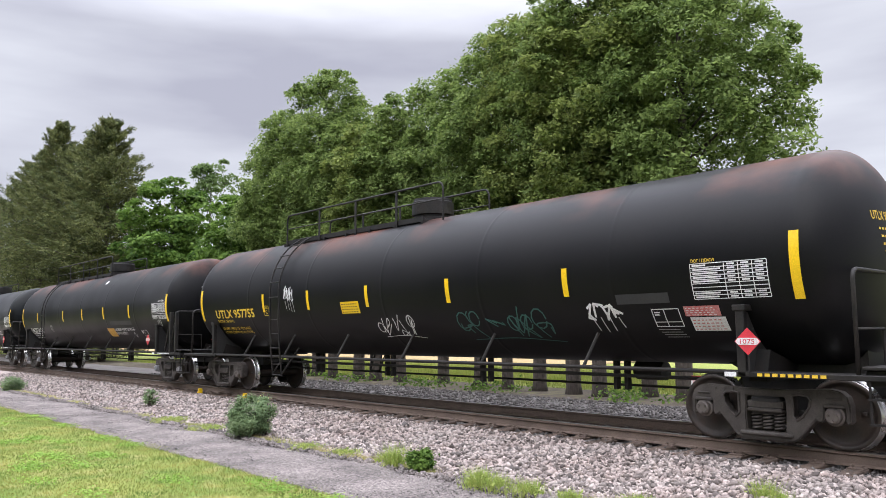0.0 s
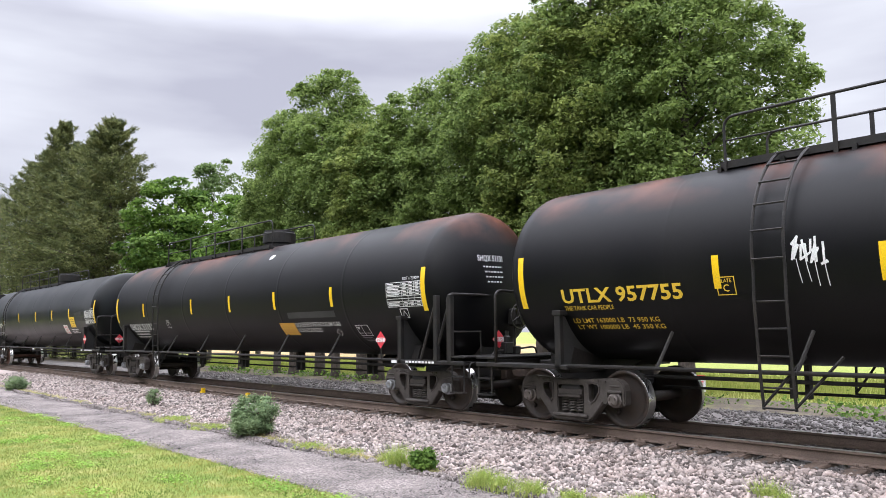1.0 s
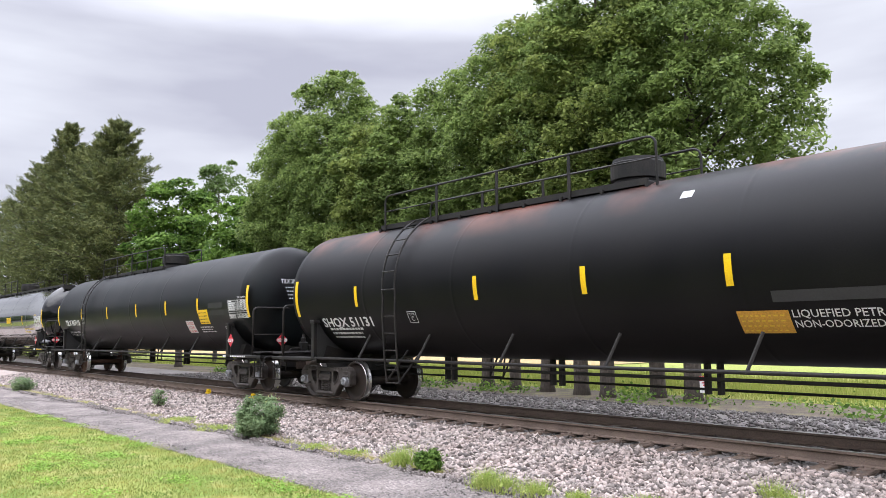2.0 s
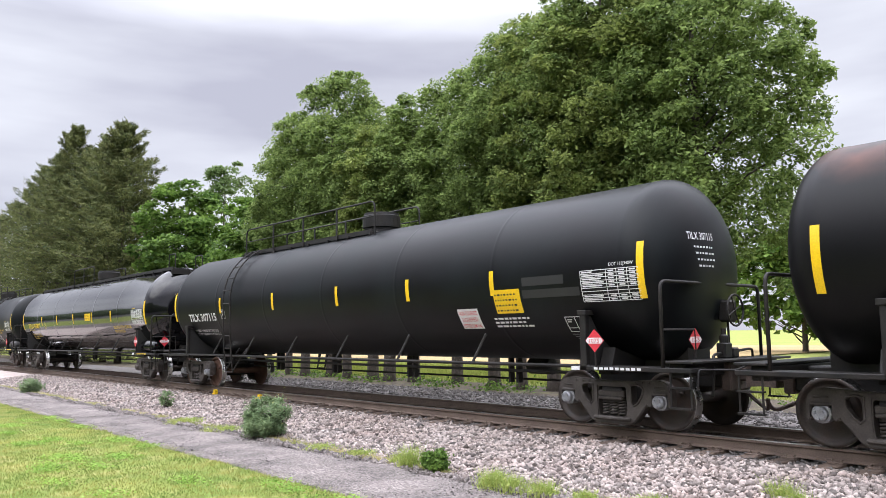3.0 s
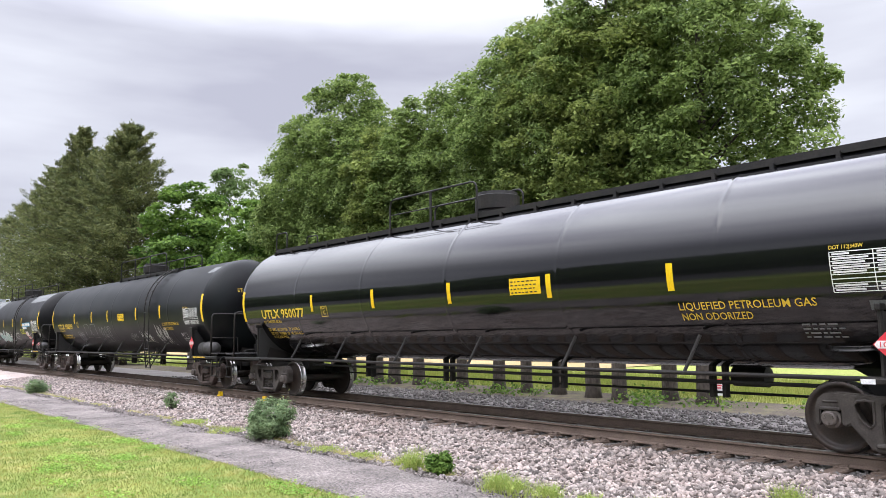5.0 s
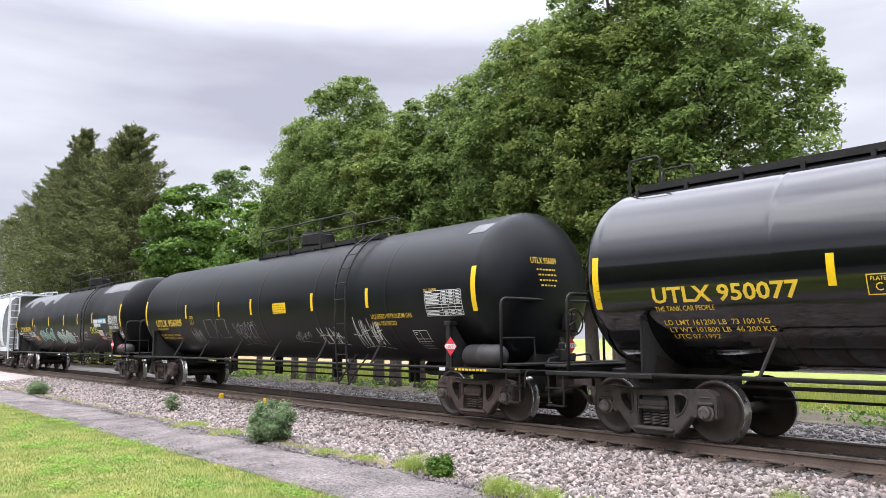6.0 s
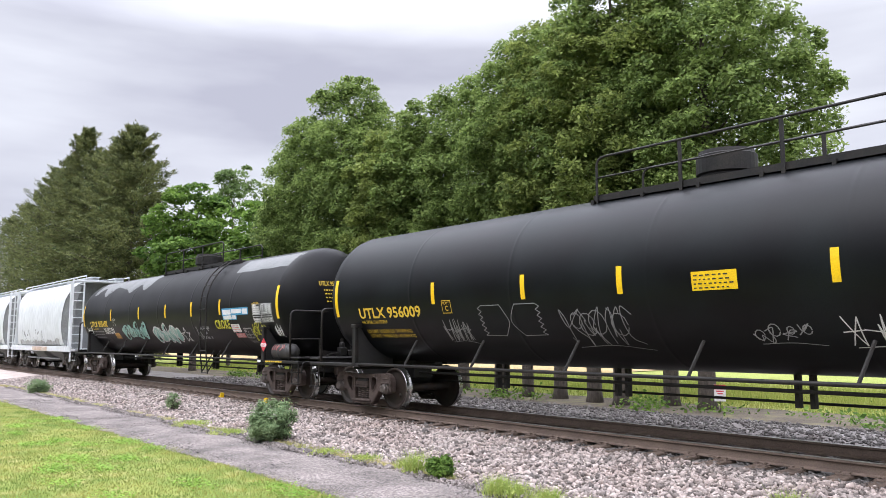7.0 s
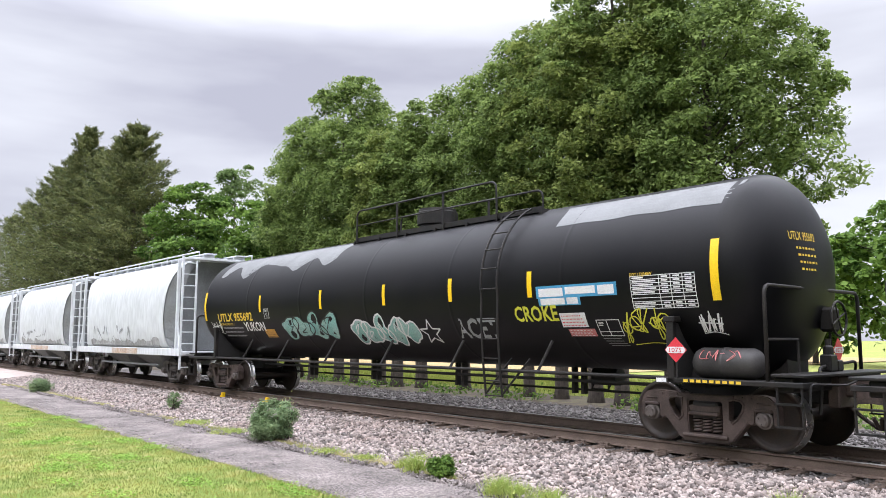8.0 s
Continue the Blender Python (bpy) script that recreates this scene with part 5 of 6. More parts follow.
ribbon(bm, [(0.05, 0.02), (0.12, 0.15), (0.2, 0.02)], 0.012, 8.06, -27)
part("stencil_mark", bm, M["white"], cb)
bm = bmesh.new()
patch(bm, 2.1, 2.3, 40, 46, 0.003)
part("pale_chip", bm, M["white"], cb)
plate_mark(cb, -4.4, -31.0, "white")
head_text(cb, "SHQX 51131", "white")
for sx in (8.95, 9.35):
    bm = bmesh.new()
    box(bm, sx - 0.05, sx + 0.05, -1.50, -1.40, 0.95, 2.25, 0.008)
    tube(bm, [(sx - 0.03, -1.45, 2.1), (sx - 0.48, -1.45, 1.0)], 0.03, 6)
    part("upright", bm, M["frame"], cb)

mark(cc, "TILX 307115", -20.6, "white", False, ("LD LMT 163000 LB 73950 KG", "LT WT 100000 LB 45350 KG"), -8.06, 2.08)
plate_mark(cc, -5.6, -18.7, "white")
chart(cc, 8.12, -20.2)
write_on_tank(cc, "test_code", "DOT 112J340W", 8.69, 0.6, 0.05, 0.45, M["white"])
info_box(cc, 7.6, -41.4)
notice(cc, 6.08, -25.8, 0.66, 0.44, "yellow", "black_print", 8)
bm = bmesh.new()
bars(bm, 5.94, -30.4, print_rows(3, 0.95, 0.08, 0.04, 9))
part("fine_print", bm, M["white"], cc)["kind"] = "stuff"
bm = bmesh.new()
patch(bm, 5.02, 5.58, -37.3, -21.2, 0.005)
nb = part("notice", bm, M["white"], cc, "white sticker with faded red print")
write_on_tank(cc, "print", "NON-ODORIZED", 5.05, -26.0, 0.085, 0.50, M["red"], 0.008)
write_on_tank(cc, "print", "LIQUEFIED", 5.09, -31.0, 0.085, 0.42, M["red"], 0.008)
write_on_tank(cc, "print", "PETROLEUM GAS", 5.05, -36.2, 0.085, 0.50, M["red"], 0.008)
for x0, x1, a0, a1 in ((6.82, 7.76, -7.8, -2.1), (6.8, 8.07, -15.9, -10.4)):
    bm = bmesh.new()
    patch(bm, x0, x1, a0, a1, 0.003)
    part("overpaint", bm, M["black_print"], cc)
head_text(cc, "TILX 307115", "white")

mark(cd, "UTLX 950077", -18.8, "letters", True, ("LD LMT 161200 LB  73 100 KG", "LT WT 101800 LB  46 200 KG"), -7.88)
write_on_tank(cd, "weight_line", "UTC 07-1992", -7.70, -42.0, 0.085, 0.8, M["letters"])
plate_mark(cd, -4.64, -19.6)
chart(cd, 7.62, -19.5)
write_on_tank(cd, "test_code", "DOT 112J340W", 7.62, 0.8, 0.05, 0.4, M["letters"])
write_on_tank(cd, "cargo_name", LPG, 5.40, -25.7, 0.115, 1.98, M["letters"])
write_on_tank(cd, "cargo_name", "NON ODORIZED", 5.41, -32.0, 0.115, 1.08, M["letters"])
notice(cd, 2.05, -11, 0.75, 0.29, "yellow", "black_print", 10)
head_text(cd, "UTLX 950077", "letters")
bm = bmesh.new()
patch(bm, 8.0, 8.3, -29, -24, 0.005)
part("data_plate", bm, M["silver"], cd)
bm = bmesh.new()
bars(bm, 7.1, -36.5, print_rows(4, 0.5, 0.07, 0.025, 12))
part("fine_print", bm, M["sketch"], cd)["kind"] = "stuff"
# ladder over the front head of the glossy car
bm = bmesh.new()
for dy in (-0.22, 0.22):
    tube(bm, [(TANK_L + HEAD * math.sqrt(max(0, 1 - (v * v + 0.04) / TANK_R ** 2)) + 0.14, 0.2 + dy, TANK_Z + v) for v in (-0.3, 0.0, 0.3, 0.6, 0.9, 1.15, 1.35)] + [(8.55, 0.2 + dy, TANK_Z + 1.62)], 0.022, 6)
for v in (-0.3, 0.0, 0.3, 0.6, 0.9, 1.2):
    x = TANK_L + HEAD * math.sqrt(max(0, 1 - (v * v + 0.04) / TANK_R ** 2)) + 0.14
    tube(bm, [(x, -0.02, TANK_Z + v), (x, 0.42, TANK_Z + v)], 0.016, 6)
part("ladder", bm, M["frame"], cd)

for ex in (-8.35, 8.55):
    zt = TANK_Z + TANK_R - 0.07
    for y in (-0.5, 0.5):
        bm = bmesh.new()
        tube(bm, bent([(ex - 0.3, y, zt), (ex - 0.3, y, zt + 0.55), (ex + 0.3, y, zt + 0.55), (ex + 0.3, y, zt - 0.05)], 0.1), 0.02, 6)
        part("step_rail", bm, M["frame"], cd)

mark(ce, "UTLX 956009", -20.5, "letters", True, ("LD LMT 163200 LB  74 000 KG", "LT WT  99800 LB  45 300 KG"), -7.97)
plate_mark(ce, -4.85, -19.0)
chart(ce, 7.42, -20.9)
write_on_tank(ce, "test_code", "DOT 112J340W", 7.40, -1.6, 0.05, 0.4, M["letters"])
write_on_tank(ce, "cargo_name", LPG, 5.45, -21.3, 0.10, 1.46, M["letters"])
write_on_tank(ce, "cargo_name", "NON-ODORIZED", 5.44, -27.5, 0.10, 0.87, M["letters"])
info_box(ce, 6.74, -44.5)
notice(ce, 0.98, -12, 0.72, 0.27, "yellow", "black_print", 13)
scribble(ce, 4.50, -50, 1.15, 0.78, 21, "white", 0.013, 5, "spike", "white jagged graffiti tag")
scribble(ce, 2.95, -46, 1.05, 0.46, 22, "white", 0.013, 4, "spike", "white jagged graffiti tag")
scribble(ce, 1.72, -44, 0.9, 0.34, 23, "grey_spray", 0.012, 4, "loop", "thin grey graffiti tag")
scribble(ce, -4.98, -43, 0.8, 0.5, 24, "sketch", 0.012, 6, "spike", "faint chalky scrawl")
bm = bmesh.new()
for s in (-1, 1):
    zig = [(s * (0.72 + 0.1 * (k % 2)), 0.62 - 0.055 * k) for k in range(12)]
    ribbon(bm, [(s * 0.2, 0.62)] + zig + [(s * 0.25, 0.0)], 0.012, -2.96, -38)
    ribbon(bm, spline([(s * 0.2, 0.62), (s * 0.06, 0.4), (s * 0.05, 0.25), (s * 0.25, 0.0)]), 0.012, -2.96, -38)
part("graffiti_tag", bm, M["sketch"], ce, "faint chalky zigzag drawing")
scribble(ce, -1.7, -47, 1.55, 0.75, 26, "sketch", 0.012, 7, "loop", "faint chalky drawing of loops")
bm = bmesh.new()
patch(bm, 8.25, 8.75, 45, 56, 0.004, 0.12)
part("worn_patch", bm, M["silver"], ce, "bare grey patch")
head_text(ce, "UTLX 956009", "letters")

mark(cf, "UTLX 955692", -18.5, "letters", True, (), -8.0)
plate_mark(cf, -4.85, -17.0, "white")
bm = bmesh.new()
bars(bm, -7.8, -27.5, print_rows(3, 1.6, 0.13, 0.05, 31))
part("fine_print", bm, M["sketch"], cf)["kind"] = "stuff"
chart(cf, 7.47, -20.5)
write_on_tank(cf, "test_code", "DOT 112J340W", 7.46, -1.4, 0.05, 0.4, M["letters"])
info_box(cf, 6.66, -38.4)
notice(cf, 5.93, -31.5, 0.55, 0.26, "white", "red", 32, "white sticker with red print")
notice(cf, 6.02, -38.5, 0.56, 0.15, "pink", "white", 33, "faded red sticker")
notice(cf, -5.1, -39, 0.6, 0.26, "orange", "black_print", 34, "dull yellow notice with black print")
bm = bmesh.new()
patch(bm, 5.50, 7.2, -11.5, -3.6, 0.004)
patch(bm, 5.53, 6.45, -16.5, -11.5, 0.004)
blue = part("graffiti_panel", bm, M["pale_blue"], cf, "pale blue painted boxes")
bm = bmesh.new()
for x0, x1, a0, a1 in ((5.56, 6.10, -10.6, -5.2), (6.15, 6.78, -9.6, -5.0), (6.83, 7.15, -10.6, -5.0), (5.58, 6.12, -15.8, -11.6), (6.16, 6.40, -15.8, -11.6)):
    patch(bm, x0, x1, a0, a1, 0.007)
part("panel_fill", bm, M["white"], blue)
write_on_tank(cf, "graffiti_tag", "CROKE", 4.9, -26.5, 0.27, 1.0, M["lime"], 0.006, "yellow-green sprayed word")
write_on_tank(cf, "graffiti_tag", "YUKON", -6.3, -30.5, 0.26, 1.3, M["white"], 0.006, "white sprayed word")
scribble(cf, 7.15, -44, 0.88, 0.62, 36, "lime", 0.016, 5, "loop", "yellow-green looping graffiti tag")
write_on_tank(cf, "graffiti_tag", "ACET", 3.2, -39.5, 0.42, 1.15, M["grey_spray"], 0.006, "pale grey sprayed word")
scribble(cf, 8.5, -36, 0.36, 0.33, 38, "white", 0.014, 4, "spike", "small white graffiti tag")
scribble(cf, -8.6, -32, 0.7, 0.36, 39, "white", 0.022, 4, "spike", "white angular graffiti tag")
bubble(cf, -3.85, -41, 2.7, 0.68, 41, 4, "black_print", "pale teal balloon-letter graffiti")
bubble(cf, -0.5, -46, 2.4, 0.66, 42, 5, "white", "teal balloon-letter graffiti")
bm = bmesh.new()
star = [(0.34 * (1 if k % 2 == 0 else 0.42) * math.sin(k * 0.6283), 0.30 * (1 if k % 2 == 0 else 0.42) * math.cos(k * 0.6283)) for k in range(11)]
ribbon(bm, star, 0.024, 2.35, -35)
part("graffiti_star", bm, M["white"], cf, "white star outline")
stain(cf, 5.6, 9.0, 38, 64, 5.0, "silver", "bare grey patch along the top", 0.15)
stain(cf, -8.6, -1.4, 26, 66, 6.0, "silver", "ragged bare grey patch along the top", 0.8)
head_text(cf, "UTLX 955692", "letters")
bm = bmesh.new()
r = random.Random(8)
for i in range(6):
    pts = spline([(8.30 + 0.10 * i + r.uniform(-0.03, 0.12), r.uniform(0.1, 1.0)) for _ in range(4)], 4)
    line = [Vector((u, -1.22 - 0.222 * math.cos(w), 1.215 + 0.222 * math.sin(w))) for u, w in pts]
    tube(bm, line, 0.006, 4)
part("reservoir_scrawl", bm, M["pink"], cf, "pale pink scrawl")["kind"] = "stuff"


def hopper_edge(z):
    """How far the side sheet reaches towards the car's end at a height."""
    return float(np.interp(z, [1.1, 1.35, 1.7, 2.2, 2.8, 3.3, 3.8, 4.1, 4.4], [4.80, 4.55, 4.40, 4.34, 4.42, 4.58, 4.84, 5.10, 5.35]))


def covered_hopper(label, seed):
    """A two-bay covered hopper with bulging sides."""
    car = thing("hopper_car", label, "hopper car", "cars of the train")
    section = [(1.28, 1.16), (1.44, 1.32), (1.50, 1.6), (1.53, 1.9), (1.55, 2.25), (1.55, 2.6), (1.535, 3.0), (1.50, 3.3), (1.43, 3.6), (1.32, 3.85), (1.05, 4.12), (0.60, 4.28), (0.0, 4.34)]
    full = section + [(-y, z) for y, z in reversed(section[:-1])]
    bm = bmesh.new()
    rings = []
    for x, k in ((-5.5, 0), (-5.0, 0.2), (-4.0, 1), (4.0, 1), (5.0, 0.2), (5.5, 0)):
        ring = []
        for y, z in full:
            edge = (1 if x > 0 else -1) * hopper_edge(z) if abs(x) > 4.6 else x
            if abs(x) > 5.2:
                ring.append(bm.verts.new((edge, y, z)))
            else:
                ring.append(bm.verts.new((edge - (0.12 if x > 0 else -0.12) if abs(x) > 4.6 else x, y, z)))
        rings.append(ring)
    for a, b in zip(rings, rings[1:]):
        for i in range(len(full) - 1):
            bm.faces.new((a[i], a[i + 1], b[i + 1], b[i]))
    part("body", bm, M["hopper"], car, smooth=True)
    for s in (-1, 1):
        # recessed end; its shade is put into the sheet's grey
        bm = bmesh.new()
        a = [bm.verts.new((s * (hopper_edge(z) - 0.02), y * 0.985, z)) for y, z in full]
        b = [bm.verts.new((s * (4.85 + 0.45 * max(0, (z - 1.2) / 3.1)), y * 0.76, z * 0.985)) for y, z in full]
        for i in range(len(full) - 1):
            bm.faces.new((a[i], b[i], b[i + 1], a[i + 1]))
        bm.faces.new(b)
        part("end_sheet", bm, M["hopper_shaded"], car, "recessed end sheet with shade in its grey colour")
        bm = bmesh.new()
        box(bm, min(s * 5.2, s * 5.85), max(s * 5.2, s * 5.85), -1.35, 1.35, 4.16, 4.24, 0.01)
        part("roof_overhang", bm, M["hopper"], car)
        for side in (-1, 1):
            bm = bmesh.new()
            for y in (1.48, 1.02):
                box(bm, s * 5.80 - 0.03, s * 5.80 + 0.03, side * y - 0.03, side * y + 0.03, 0.55 if y > 1.2 else 1.0, 4.25, 0.005)
            for k in range(10):
                tube(bm, [(s * 5.82, side * 1.48, 0.62 + 0.38 * k), (s * 5.82, side * (1.02 if k else 1.2), 0.62 + 0.38 * k)], 0.018, 6)
            part("ladder", bm, M["hopper"], car)
            bm = bmesh.new()
            box(bm, s * 5.30 - 0.05, s * 5.30 + 0.05, side * 1.42 - 0.05, side * 1.42 + 0.05, 1.1, 4.2, 0.01)
            tube(bm, [(s * 5.7, side * 1.45, 1.1), (s * 5.3, side * 1.42, 2.2)], 0.03, 6)
            part("brace", bm, M["hopper"], car)
        bm = bmesh.new()
        box(bm, min(s * 4.6, s * 5.9), max(s * 4.6, s * 5.9), -1.45, 1.45, 1.02, 1.12, 0.01)
        box(bm, min(s * 4.4, s * 5.88), max(s * 4.4, s * 5.88), -0.3, 0.3, 0.65, 1.02, 0.02)
        part("end_platform", bm, M["hopper"], car)
        bm = bmesh.new()
        box(bm, min(s * 5.85, s * 6.3), max(s * 5.85, s * 6.3), -0.12, 0.12, 0.74, 0.98, 0.03)
        part("coupler", bm, M["truck_rust"], car)
        add_truck(car, s * 4.35, "truck")
    for side in (-1, 1):
        bm = bmesh.new()
        box(bm, -5.85, 5.85, side * 1.47 - 0.05, side * 1.47 + 0.05, 0.98, 1.22, 0.012)
        part("side_sill", bm, M["hopper"], car)
        # pipe and outlets below take the same shaded grey
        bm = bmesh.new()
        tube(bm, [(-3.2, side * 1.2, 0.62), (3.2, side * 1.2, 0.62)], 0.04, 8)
        part("outlet_pipe", bm, M["hopper_shaded"], car)
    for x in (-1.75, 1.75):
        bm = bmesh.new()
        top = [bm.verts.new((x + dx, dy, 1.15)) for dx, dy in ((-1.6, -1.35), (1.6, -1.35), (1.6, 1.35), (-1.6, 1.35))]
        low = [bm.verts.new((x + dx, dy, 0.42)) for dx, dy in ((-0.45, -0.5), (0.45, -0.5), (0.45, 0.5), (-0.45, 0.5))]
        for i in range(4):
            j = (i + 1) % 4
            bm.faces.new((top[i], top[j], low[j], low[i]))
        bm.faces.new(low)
        part("hopper_outlet", bm, M["hopper_shaded"], car)
    bm = bmesh.new()
    for y in (-0.55, 0.55):
        box(bm, -5.85, 5.85, y - 0.2, y + 0.2, 4.36, 4.40, 0.006)
        for k in range(13):
            box(bm, -5.8 + 0.95 * k, -5.76 + 0.95 * k, y - 0.2, y + 0.2, 4.2, 4.36)
    part("roof_walk", bm, M["hopper"], car)
    for side in (-1, 1):
        bm = bmesh.new()
        tube(bm, [(-5.8, side * 0.95, 4.44), (5.8, side * 0.95, 4.44)], 0.025, 6)
        for k in range(9):
            tube(bm, [(-5.8 + 1.45 * k, side * 0.95, 4.1), (-5.8 + 1.45 * k, side * 0.95, 4.44)], 0.018, 5)
        part("roof_rail", bm, M["hopper"], car)
    # a grey band that climbs from the sill with a ragged edge, and bare rust on the sill
    bm = bmesh.new()
    row = []
    for i in range(61):
        x = -3.9 + 0.13 * i
        top = 1.42 + 0.34 * abs(noise.noise((x * 0.7, seed, 0.0))) + 0.16 * noise.noise((x * 4.0, seed, 3.0))
        col = []
        for q in (1.24, 1.32, (1.32 + max(top, 1.36)) / 2, max(top, 1.36)):
            yy = -float(np.interp(q, [1.16, 1.32, 1.6, 1.9], [1.28, 1.44, 1.50, 1.53])) - 0.008
            col.append(bm.verts.new((x, yy, q)))
        row.append(col)
    for p, q in zip(row, row[1:]):
        for k in range(3):
            bm.faces.new((p[k], q[k], q[k + 1], p[k + 1]))
    part("foot_band", bm, M["foot_band"], car, "ragged grey band along the foot of the side")
    bm = bmesh.new()
    box(bm, -1.6 + 0.3 * (seed % 3), 1.9, -1.524, -1.521, 1.0, 1.20)
    part("rust_patch", bm, M["bare_rust"], car, "pale tan rusted patch on the sill")
    # a dirty graffiti smear low on the side
    r = random.Random(seed)
    bm = bmesh.new()
    for i in range(9):
        u = -3.6 + 0.55 * i
        pts = spline([(u + r.uniform(0, 0.6), 1.35 + r.uniform(0, 0.7)) for _ in range(4)])
        last = None
        for p, q in pts:
            yy = -float(np.interp(q, [1.16, 1.32, 1.9, 2.6], [1.28, 1.44, 1.53, 1.55])) - 0.012
            pair = [bm.verts.new((p, yy, q + 0.05)), bm.verts.new((p + 0.05, yy, q - 0.05))]
            if last:
                bm.faces.new((last[0], last[1], pair[1], pair[0]))
            last = pair
    part("graffiti_tag", bm, M["grey_spray"], car, "grey smeared graffiti")
    return car


for k in range(6):
    h = covered_hopper("weathered white covered hopper car, shade coloured into its grey ends", 50 + k)
    cars.append((h, -113.36 - 10.05 - 6.3 - 12.6 * k))


# ---- small plants and trackside things ----
def tuft(count, cx, cy, spread, height, base_z, width=0.008, lean=0.5):
    """Blades of grass: pointed triangles."""
    x, y = cx + rng.normal(0, spread, count), cy + rng.normal(0, spread, count)
    return blades(x, y, np.full(count, base_z), height, width, lean)


def blades(x, y, z, height, width, lean=0.5):
    n = len(x)
    h = height * (0.5 + 0.8 * rng.random(n))
    a, b = rng.random(n) * 6.283, rng.random(n) * 6.283
    dx, dy = np.cos(a) * width, np.sin(a) * width
    lx, ly = np.cos(b) * h * lean * rng.random(n), np.sin(b) * h * lean * rng.random(n)
    p = np.stack([x, y, z], 1)
    return np.stack([p - np.stack([dx, dy, 0 * h], 1), p + np.stack([dx, dy, 0 * h], 1), p + np.stack([lx, ly, h], 1)], 1)


def shrub(x, y, z, r, h, leaves, size, material, label, name="shrub", narrow=0.35):
    ob = thing(name, label, "shrub", m=pose(x, y, z))
    pts, o, cl = crown_points(leaves, (0, 0, h * 0.5), r, r, h * 0.5, 60, r * 0.22, -0.8)
    bm = bmesh.new()
    for c in cl[:14]:
        tube(bm, [(random.uniform(-0.04, 0.04), random.uniform(-0.04, 0.04), -0.03), (c[0] * 0.5, c[1] * 0.5, c[2] * 0.6), tuple(c)], [0.014, 0.008, 0.003], 4)
    part("stem", bm, M["bark"], ob)
    quads("foliage", leaf_cards(pts, size, o, narrow=narrow), M[material], ob)
    return ob


shrub(-13.69, 7.28, 0.02, 0.40, 0.76, 11000, 0.085, "shrub", "bushy blue-green shrub at the edge of the path", narrow=0.2)
shrub(-8.60, 7.22, 0.02, 0.20, 0.30, 2200, 0.055, "leaf_fresh", "small dark green shrub at the edge of the ballast", narrow=0.6)
shrub(-20.8, 8.1, 0.07, 0.20, 0.50, 700, 0.07, "shrub", "thin blue-green seedling in the ballast")
shrub(-31.4, 7.2, 0.02, 0.40, 0.48, 1800, 0.09, "shrub", "low green shrub beside the path")
shrub(-13.55, 7.5, 0.03, 0.18, 0.95, 60, 0.05, "verge", "dry leggy weed in the ballast", "weed")

WEEDS = [(-9.15, 7.2, 0.16, 0.22), (-9.5, 7.25, 0.1, 0.12), (-7.25, 7.05, 0.2, 0.16), (-6.9, 7.05, 0.16, 0.14), (-6.45, 7.1, 0.2, 0.13), (-5.9, 7.2, 0.15, 0.1), (-4.25, 8.55, 0.14, 0.20), (-4.05, 8.5, 0.12, 0.15),
         (-10.6, 7.3, 0.25, 0.08), (-11.6, 7.2, 0.25, 0.08), (-15.5, 7.25, 0.4, 0.07), (-17.5, 7.3, 0.4, 0.08), (-5.2, 7.5, 0.18, 0.1)]
for x, y, s, h in WEEDS:
    ob = thing("weed", "tuft of pale green weeds by the path", "weed", "weeds by the path", pose(x, y, 0.0))
    n = int(900 * s / 0.2)
    quads("blade", tuft(n // 2, 0, 0, s * 0.45, h * 1.5, 0.0, 0.005, 0.8), M["weed"], ob)["kind"] = "stuff"
    n //= 3
    pts = np.stack([rng.normal(0, s * 0.5, n), rng.normal(0, s * 0.5, n), h * rng.random(n) * 1.2 + 0.01], 1)
    quads("leaf", leaf_cards(pts, 0.04, narrow=0.45), M["weed"], ob)["kind"] = "stuff"

# the mown lawn, denser towards the camera
n = 160000
u = rng.random(n)
gx, gy = -4.5 - 40 * u ** 1.7, 5.75 - 4.4 * rng.random(n) ** 1.1
edge = 5.62 + 0.12 * np.sin(gx * 1.7) + 0.10 * np.sin(gx * 4.3 + 1)
keep = gy < edge
lawn = quads("lawn_grass", blades(gx[keep], gy[keep], np.zeros(keep.sum()), 0.034, 0.006, 0.9), M["grass"])
tagged(lawn, "short yellow-green mown grass beside the path", "grass", kind="stuff")

# clover and broad-leaved patches in the lawn
n = 16000
c = np.stack([-5.5 - 22 * rng.random(70) ** 1.3, 5.4 - 3.6 * rng.random(70)], 1)
k = rng.integers(0, 70, n)
pts = np.stack([c[k, 0] + rng.normal(0, 0.22, n), c[k, 1] + rng.normal(0, 0.12, n), 0.02 + 0.02 * rng.random(n)], 1)
pts = pts[pts[:, 1] < 5.6]
tagged(quads("clover", leaf_cards(pts, 0.035, flat=0.3, narrow=0.8), M["clover"]), "bright green clover patches in the mown lawn", "clover", kind="stuff")

# thin dry growth along the broken edge of the path
n = 26000
gx = -4.5 - 34 * rng.random(n) ** 1.3
clump = np.array([noise.noise((a * 0.9, 1.7, 0.0)) + 0.5 * noise.noise((a * 3.1, 4.0, 0.0)) for a in gx])
gy = 7.16 + np.abs(rng.normal(0, 0.16, n)) * (0.7 + 1.2 * np.clip(clump, 0, 1))
keep = clump > -0.05
tagged(quads("verge_grass", blades(gx[keep], gy[keep], np.full(keep.sum(), 0.01), 0.075, 0.005, 1.1), M["verge"]), "thin yellow-green growth along the path edge", "grass", kind="stuff")

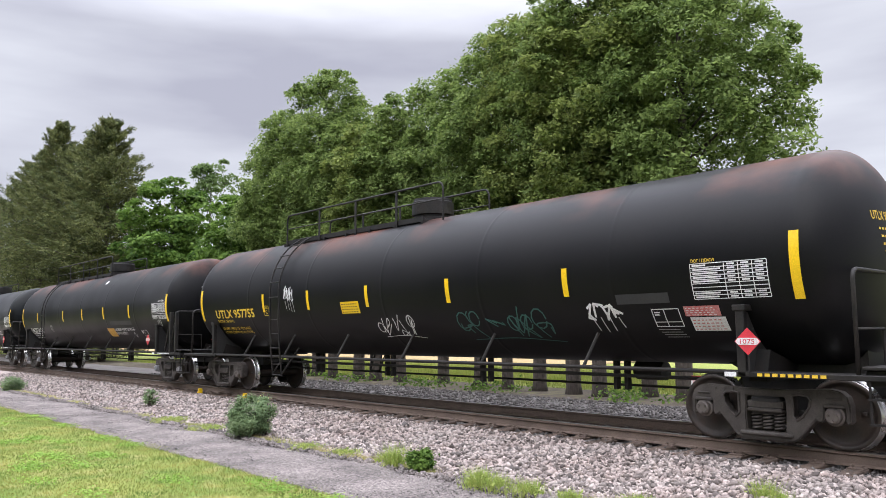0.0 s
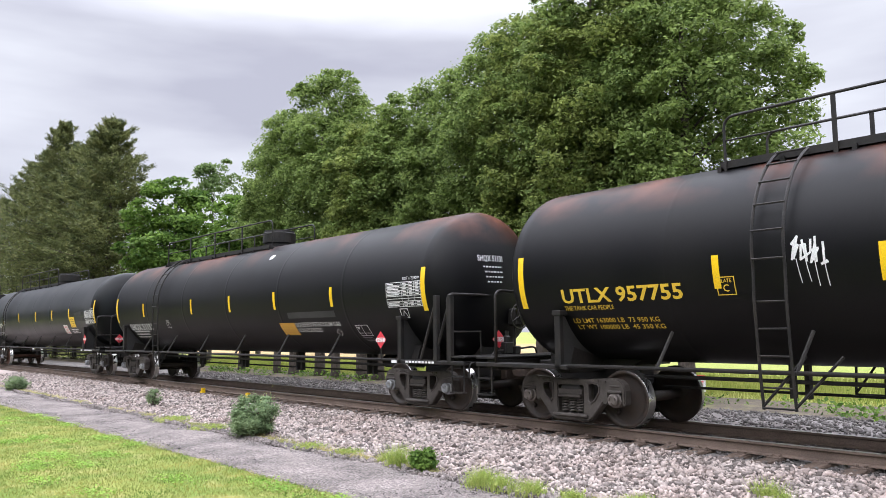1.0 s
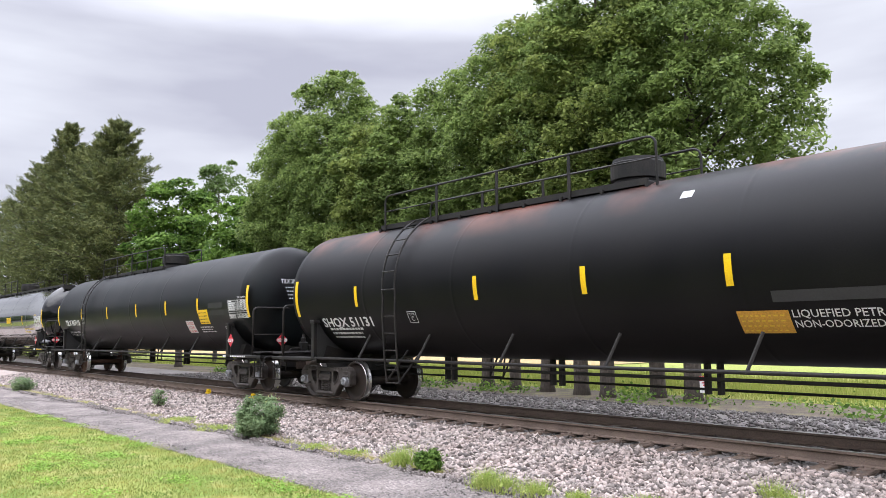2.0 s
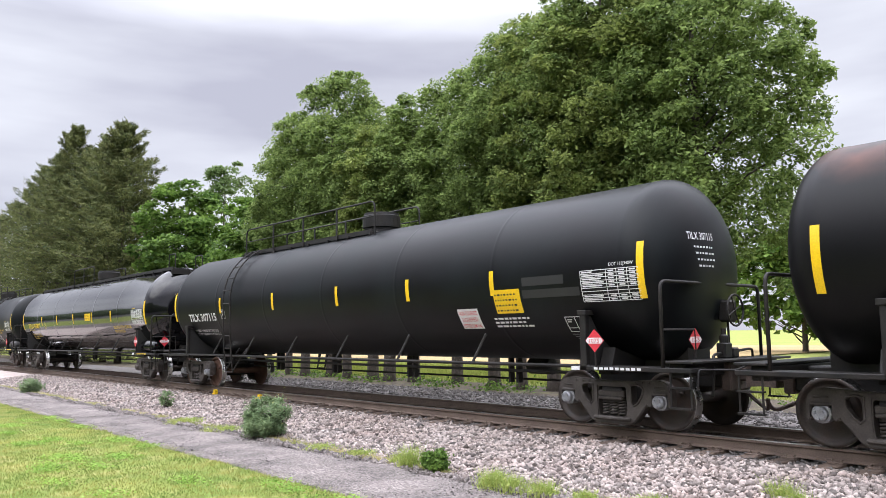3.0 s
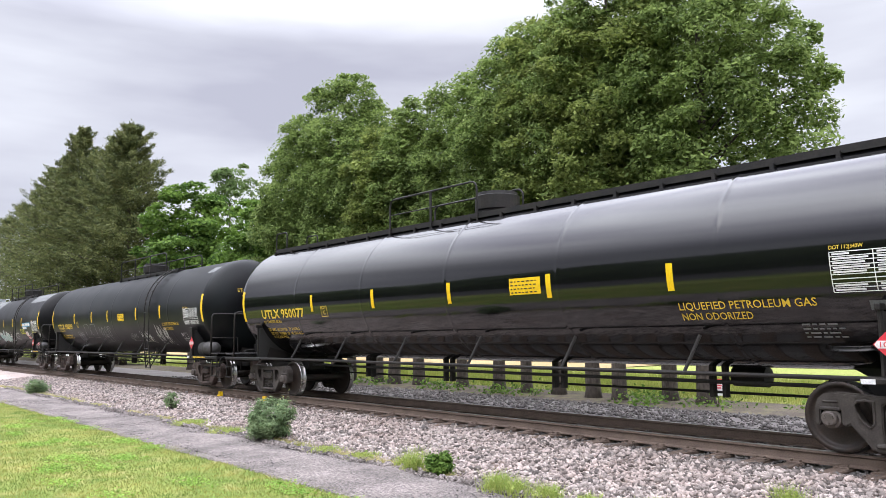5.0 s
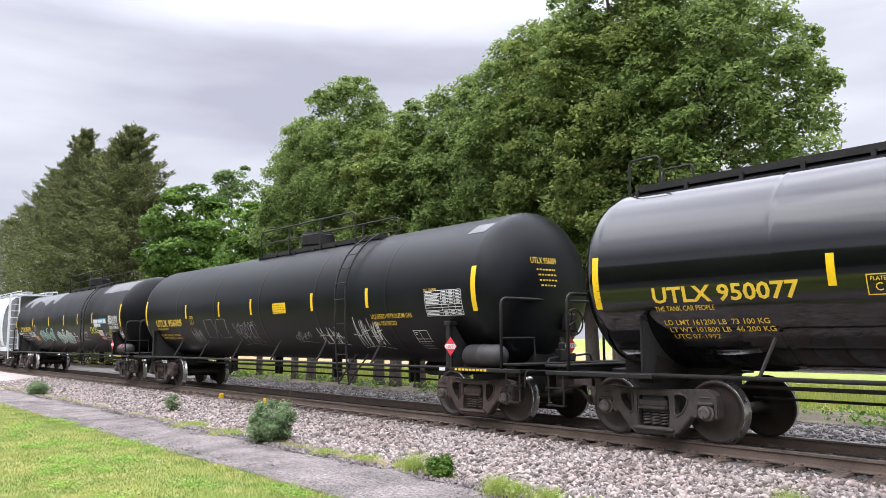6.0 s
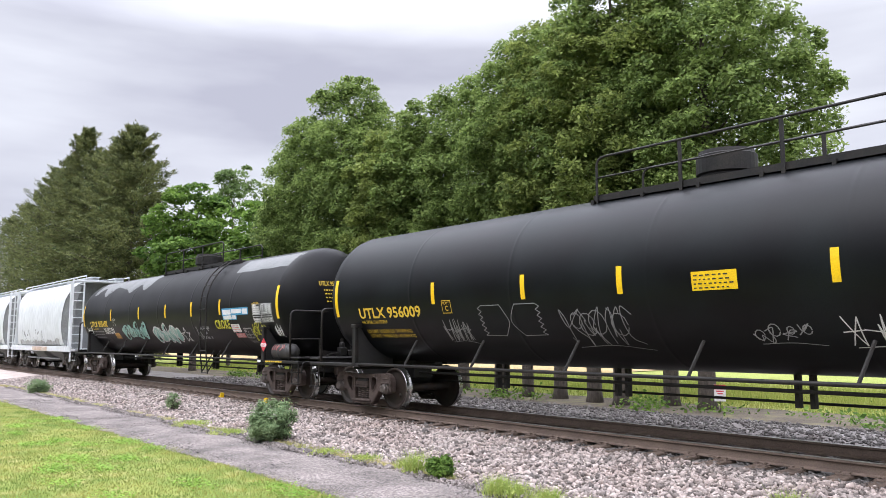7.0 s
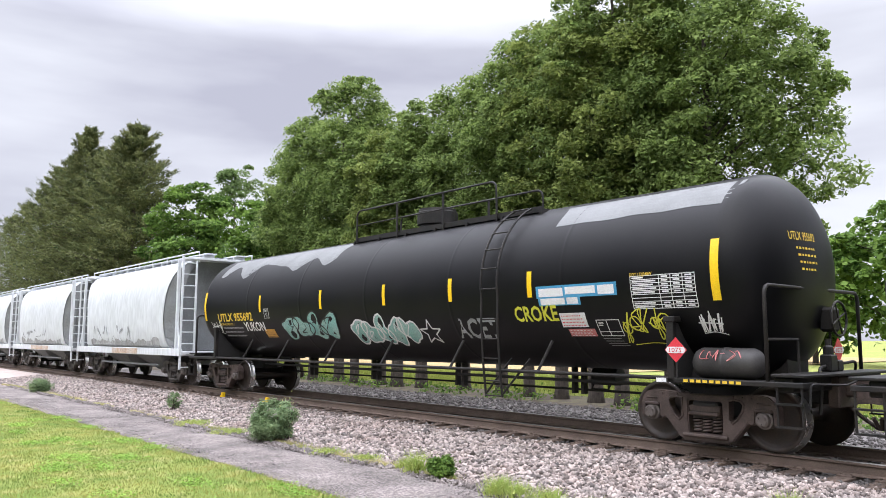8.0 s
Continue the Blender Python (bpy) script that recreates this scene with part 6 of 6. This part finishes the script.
# long grass under and behind the trees
n = 60000
gx, gy = -2 - 55 * rng.random(n) ** 1.2, 20.2 + 9 * rng.random(n) ** 1.3
hgt = np.interp(gy, [20.2, 21.5, 26], [0.10, 0.26, 0.40])
p = blades(gx, gy, np.full(n, 0.08), 1.0, 0.012, 0.5)
p[:, 2] = p[:, 0] + (p[:, 2] - p[:, 0]) * hgt[:, None]
tagged(quads("long_grass", p, M["tall_grass"]), "long yellow-green grass under the tree row", "grass", kind="stuff")
n = 3600
c = rng.random((60, 2)) * (36, 2.2) + (-38, 17.3)
k = rng.integers(0, 60, n)
pts = np.stack([c[k, 0] + rng.normal(0, 0.35, n), c[k, 1] + rng.normal(0, 0.25, n), 0.1 + np.abs(rng.normal(0, 0.16, n))], 1)
tagged(quads("undergrowth", leaf_cards(pts, 0.12, narrow=0.6), M["leaf_fresh"]), "low green undergrowth round the trunks", "undergrowth", kind="stuff")

# a tan stubble field beyond the meadow
M["stubble"] = turf("tan_stubble", (0.36, 0.26, 0.13), (0.42, 0.32, 0.17), (0.33, 0.25, 0.12), 0.1)
tagged(strip("stubble_field", [(36, 0.09), (45, 0.12), (90, 0.14)], [-160, -120, -90, -60, -40, -28], M["stubble"], "dry tan stubble strip across the meadow", "field"), kind="structure")

# notice on a stake
sign = thing("stake_sign", "small white and red notice on a wooden stake", "sign", m=pose(-10.75, 18.35, 0.1, 0, 0, 30))
bm = bmesh.new()
box(bm, -0.14, 0.14, -0.008, 0.008, 0.30, 0.72, 0.004)
board = part("board", bm, M["white"], sign)
bm = bmesh.new()
box(bm, -0.14, 0.14, -0.012, -0.009, 0.60, 0.72)
box(bm, -0.09, 0.09, -0.012, -0.009, 0.54, 0.57)
box(bm, -0.06, 0.07, -0.012, -0.009, 0.48, 0.51)
part("red_header", bm, M["red"], board)
bm = bmesh.new()
box(bm, -0.015, 0.015, 0.009, 0.03, -0.1, 0.6, 0.003)
part("stake", bm, M["tie"], sign)

# yellow marker clipped near the rail
marker = thing("rail_marker", "small yellow plastic marker beside the rail", "marker", "rail markers", pose(-22.4, 10.2, 0.24))
bm = bmesh.new()
prism(bm, [(-0.10, 0.0), (0.06, 0.0), (0.06, 0.13), (-0.02, 0.14), (-0.03, 0.05), (-0.10, 0.04)], -0.05, 0.05)
part("clip", bm, M["yellow"], marker)
copy_thing(marker, pose(-19.6, 10.2, 0.24, 0, 0, 25))

M["grit"] = paint("mixed_path_grit", (0.21, 0.19, 0.18), 0.95, amount=0.5, bump=0.2, pieces=0.75, island=True)
# loose pieces of asphalt along the crumbling edge
stones("edge_rubble", 2600, -36, -6, lambda y: np.full(len(y), 0.01), 6.98, 7.22, 0.05, M["asphalt"], "crumbled asphalt lumps along the path edge", 1.2)
stones("path_grit", 12000, -30, -5.5, lambda y: np.full(len(y), 0.033), 5.55, 7.05, 0.011, M["grit"], "fine grit scattered on the path", 1.4)

# a few dark lumps lying on the ballast
stones("dark_lump", 14, -30, -5, bed_height, 7.6, 9.9, 0.065, M["ballast_dark"], "dark lumps lying on the pale ballast", 1.1)

# the raised broken rim along the far side of the path
M["rim"] = paint("dark_broken_asphalt", (0.12, 0.105, 0.098), 0.95, amount=0.8, scale=2, fine=30, bump=1.0, depth=0.03)
rim_x = [-36 + 0.22 * i for i in range(120)]
tagged(strip("path_rim", [(7.03, -0.03), (7.06, 0.05), (7.10, 0.07), (7.15, 0.055), (7.19, -0.04)], rim_x, M["rim"], "raised broken asphalt rim along the path", "kerb"), kind="structure")
for p in bpy.data.objects["path_rim"].data.vertices:
    p.co.y += 0.06 * math.sin(p.co.x * 0.8) + 0.03 * math.sin(p.co.x * 2.9)
    p.co.z += 0.02 * math.sin(p.co.x * 5.1) - 0.01


# ---- movement ----
# how far the train runs ahead of, or behind, its even speed
LEAD = [(0, -0.04), (0.5, 0.137), (1, 0.114), (1.5, -0.072), (3, 0.01), (3.5, 0.16), (4, -0.056), (4.5, -0.096), (6, -0.139), (6.5, 0.121), (7, -0.074), (7.5, -0.062), (8, 0.137)]


def run(t):
    return SPEED * t + float(np.interp(t, [a for a, b in LEAD], [b for a, b in LEAD]))


def motions():
    steps = sorted({a for a, b in LEAD} | {2.0, 2.5, 5.0, 5.5})
    for car, x in cars:
        walk(car, [(t, pose(x + run(t), TRACK_Y, RAIL_TOP)) for t in steps])
    ticks = [i / 30 for i in range(241)]
    for ws, x in spinning:
        walk(ws, [(t, pose(x, 0, 0.457, 0, math.degrees(run(t) / 0.457), 0)) for t in ticks])


motions()
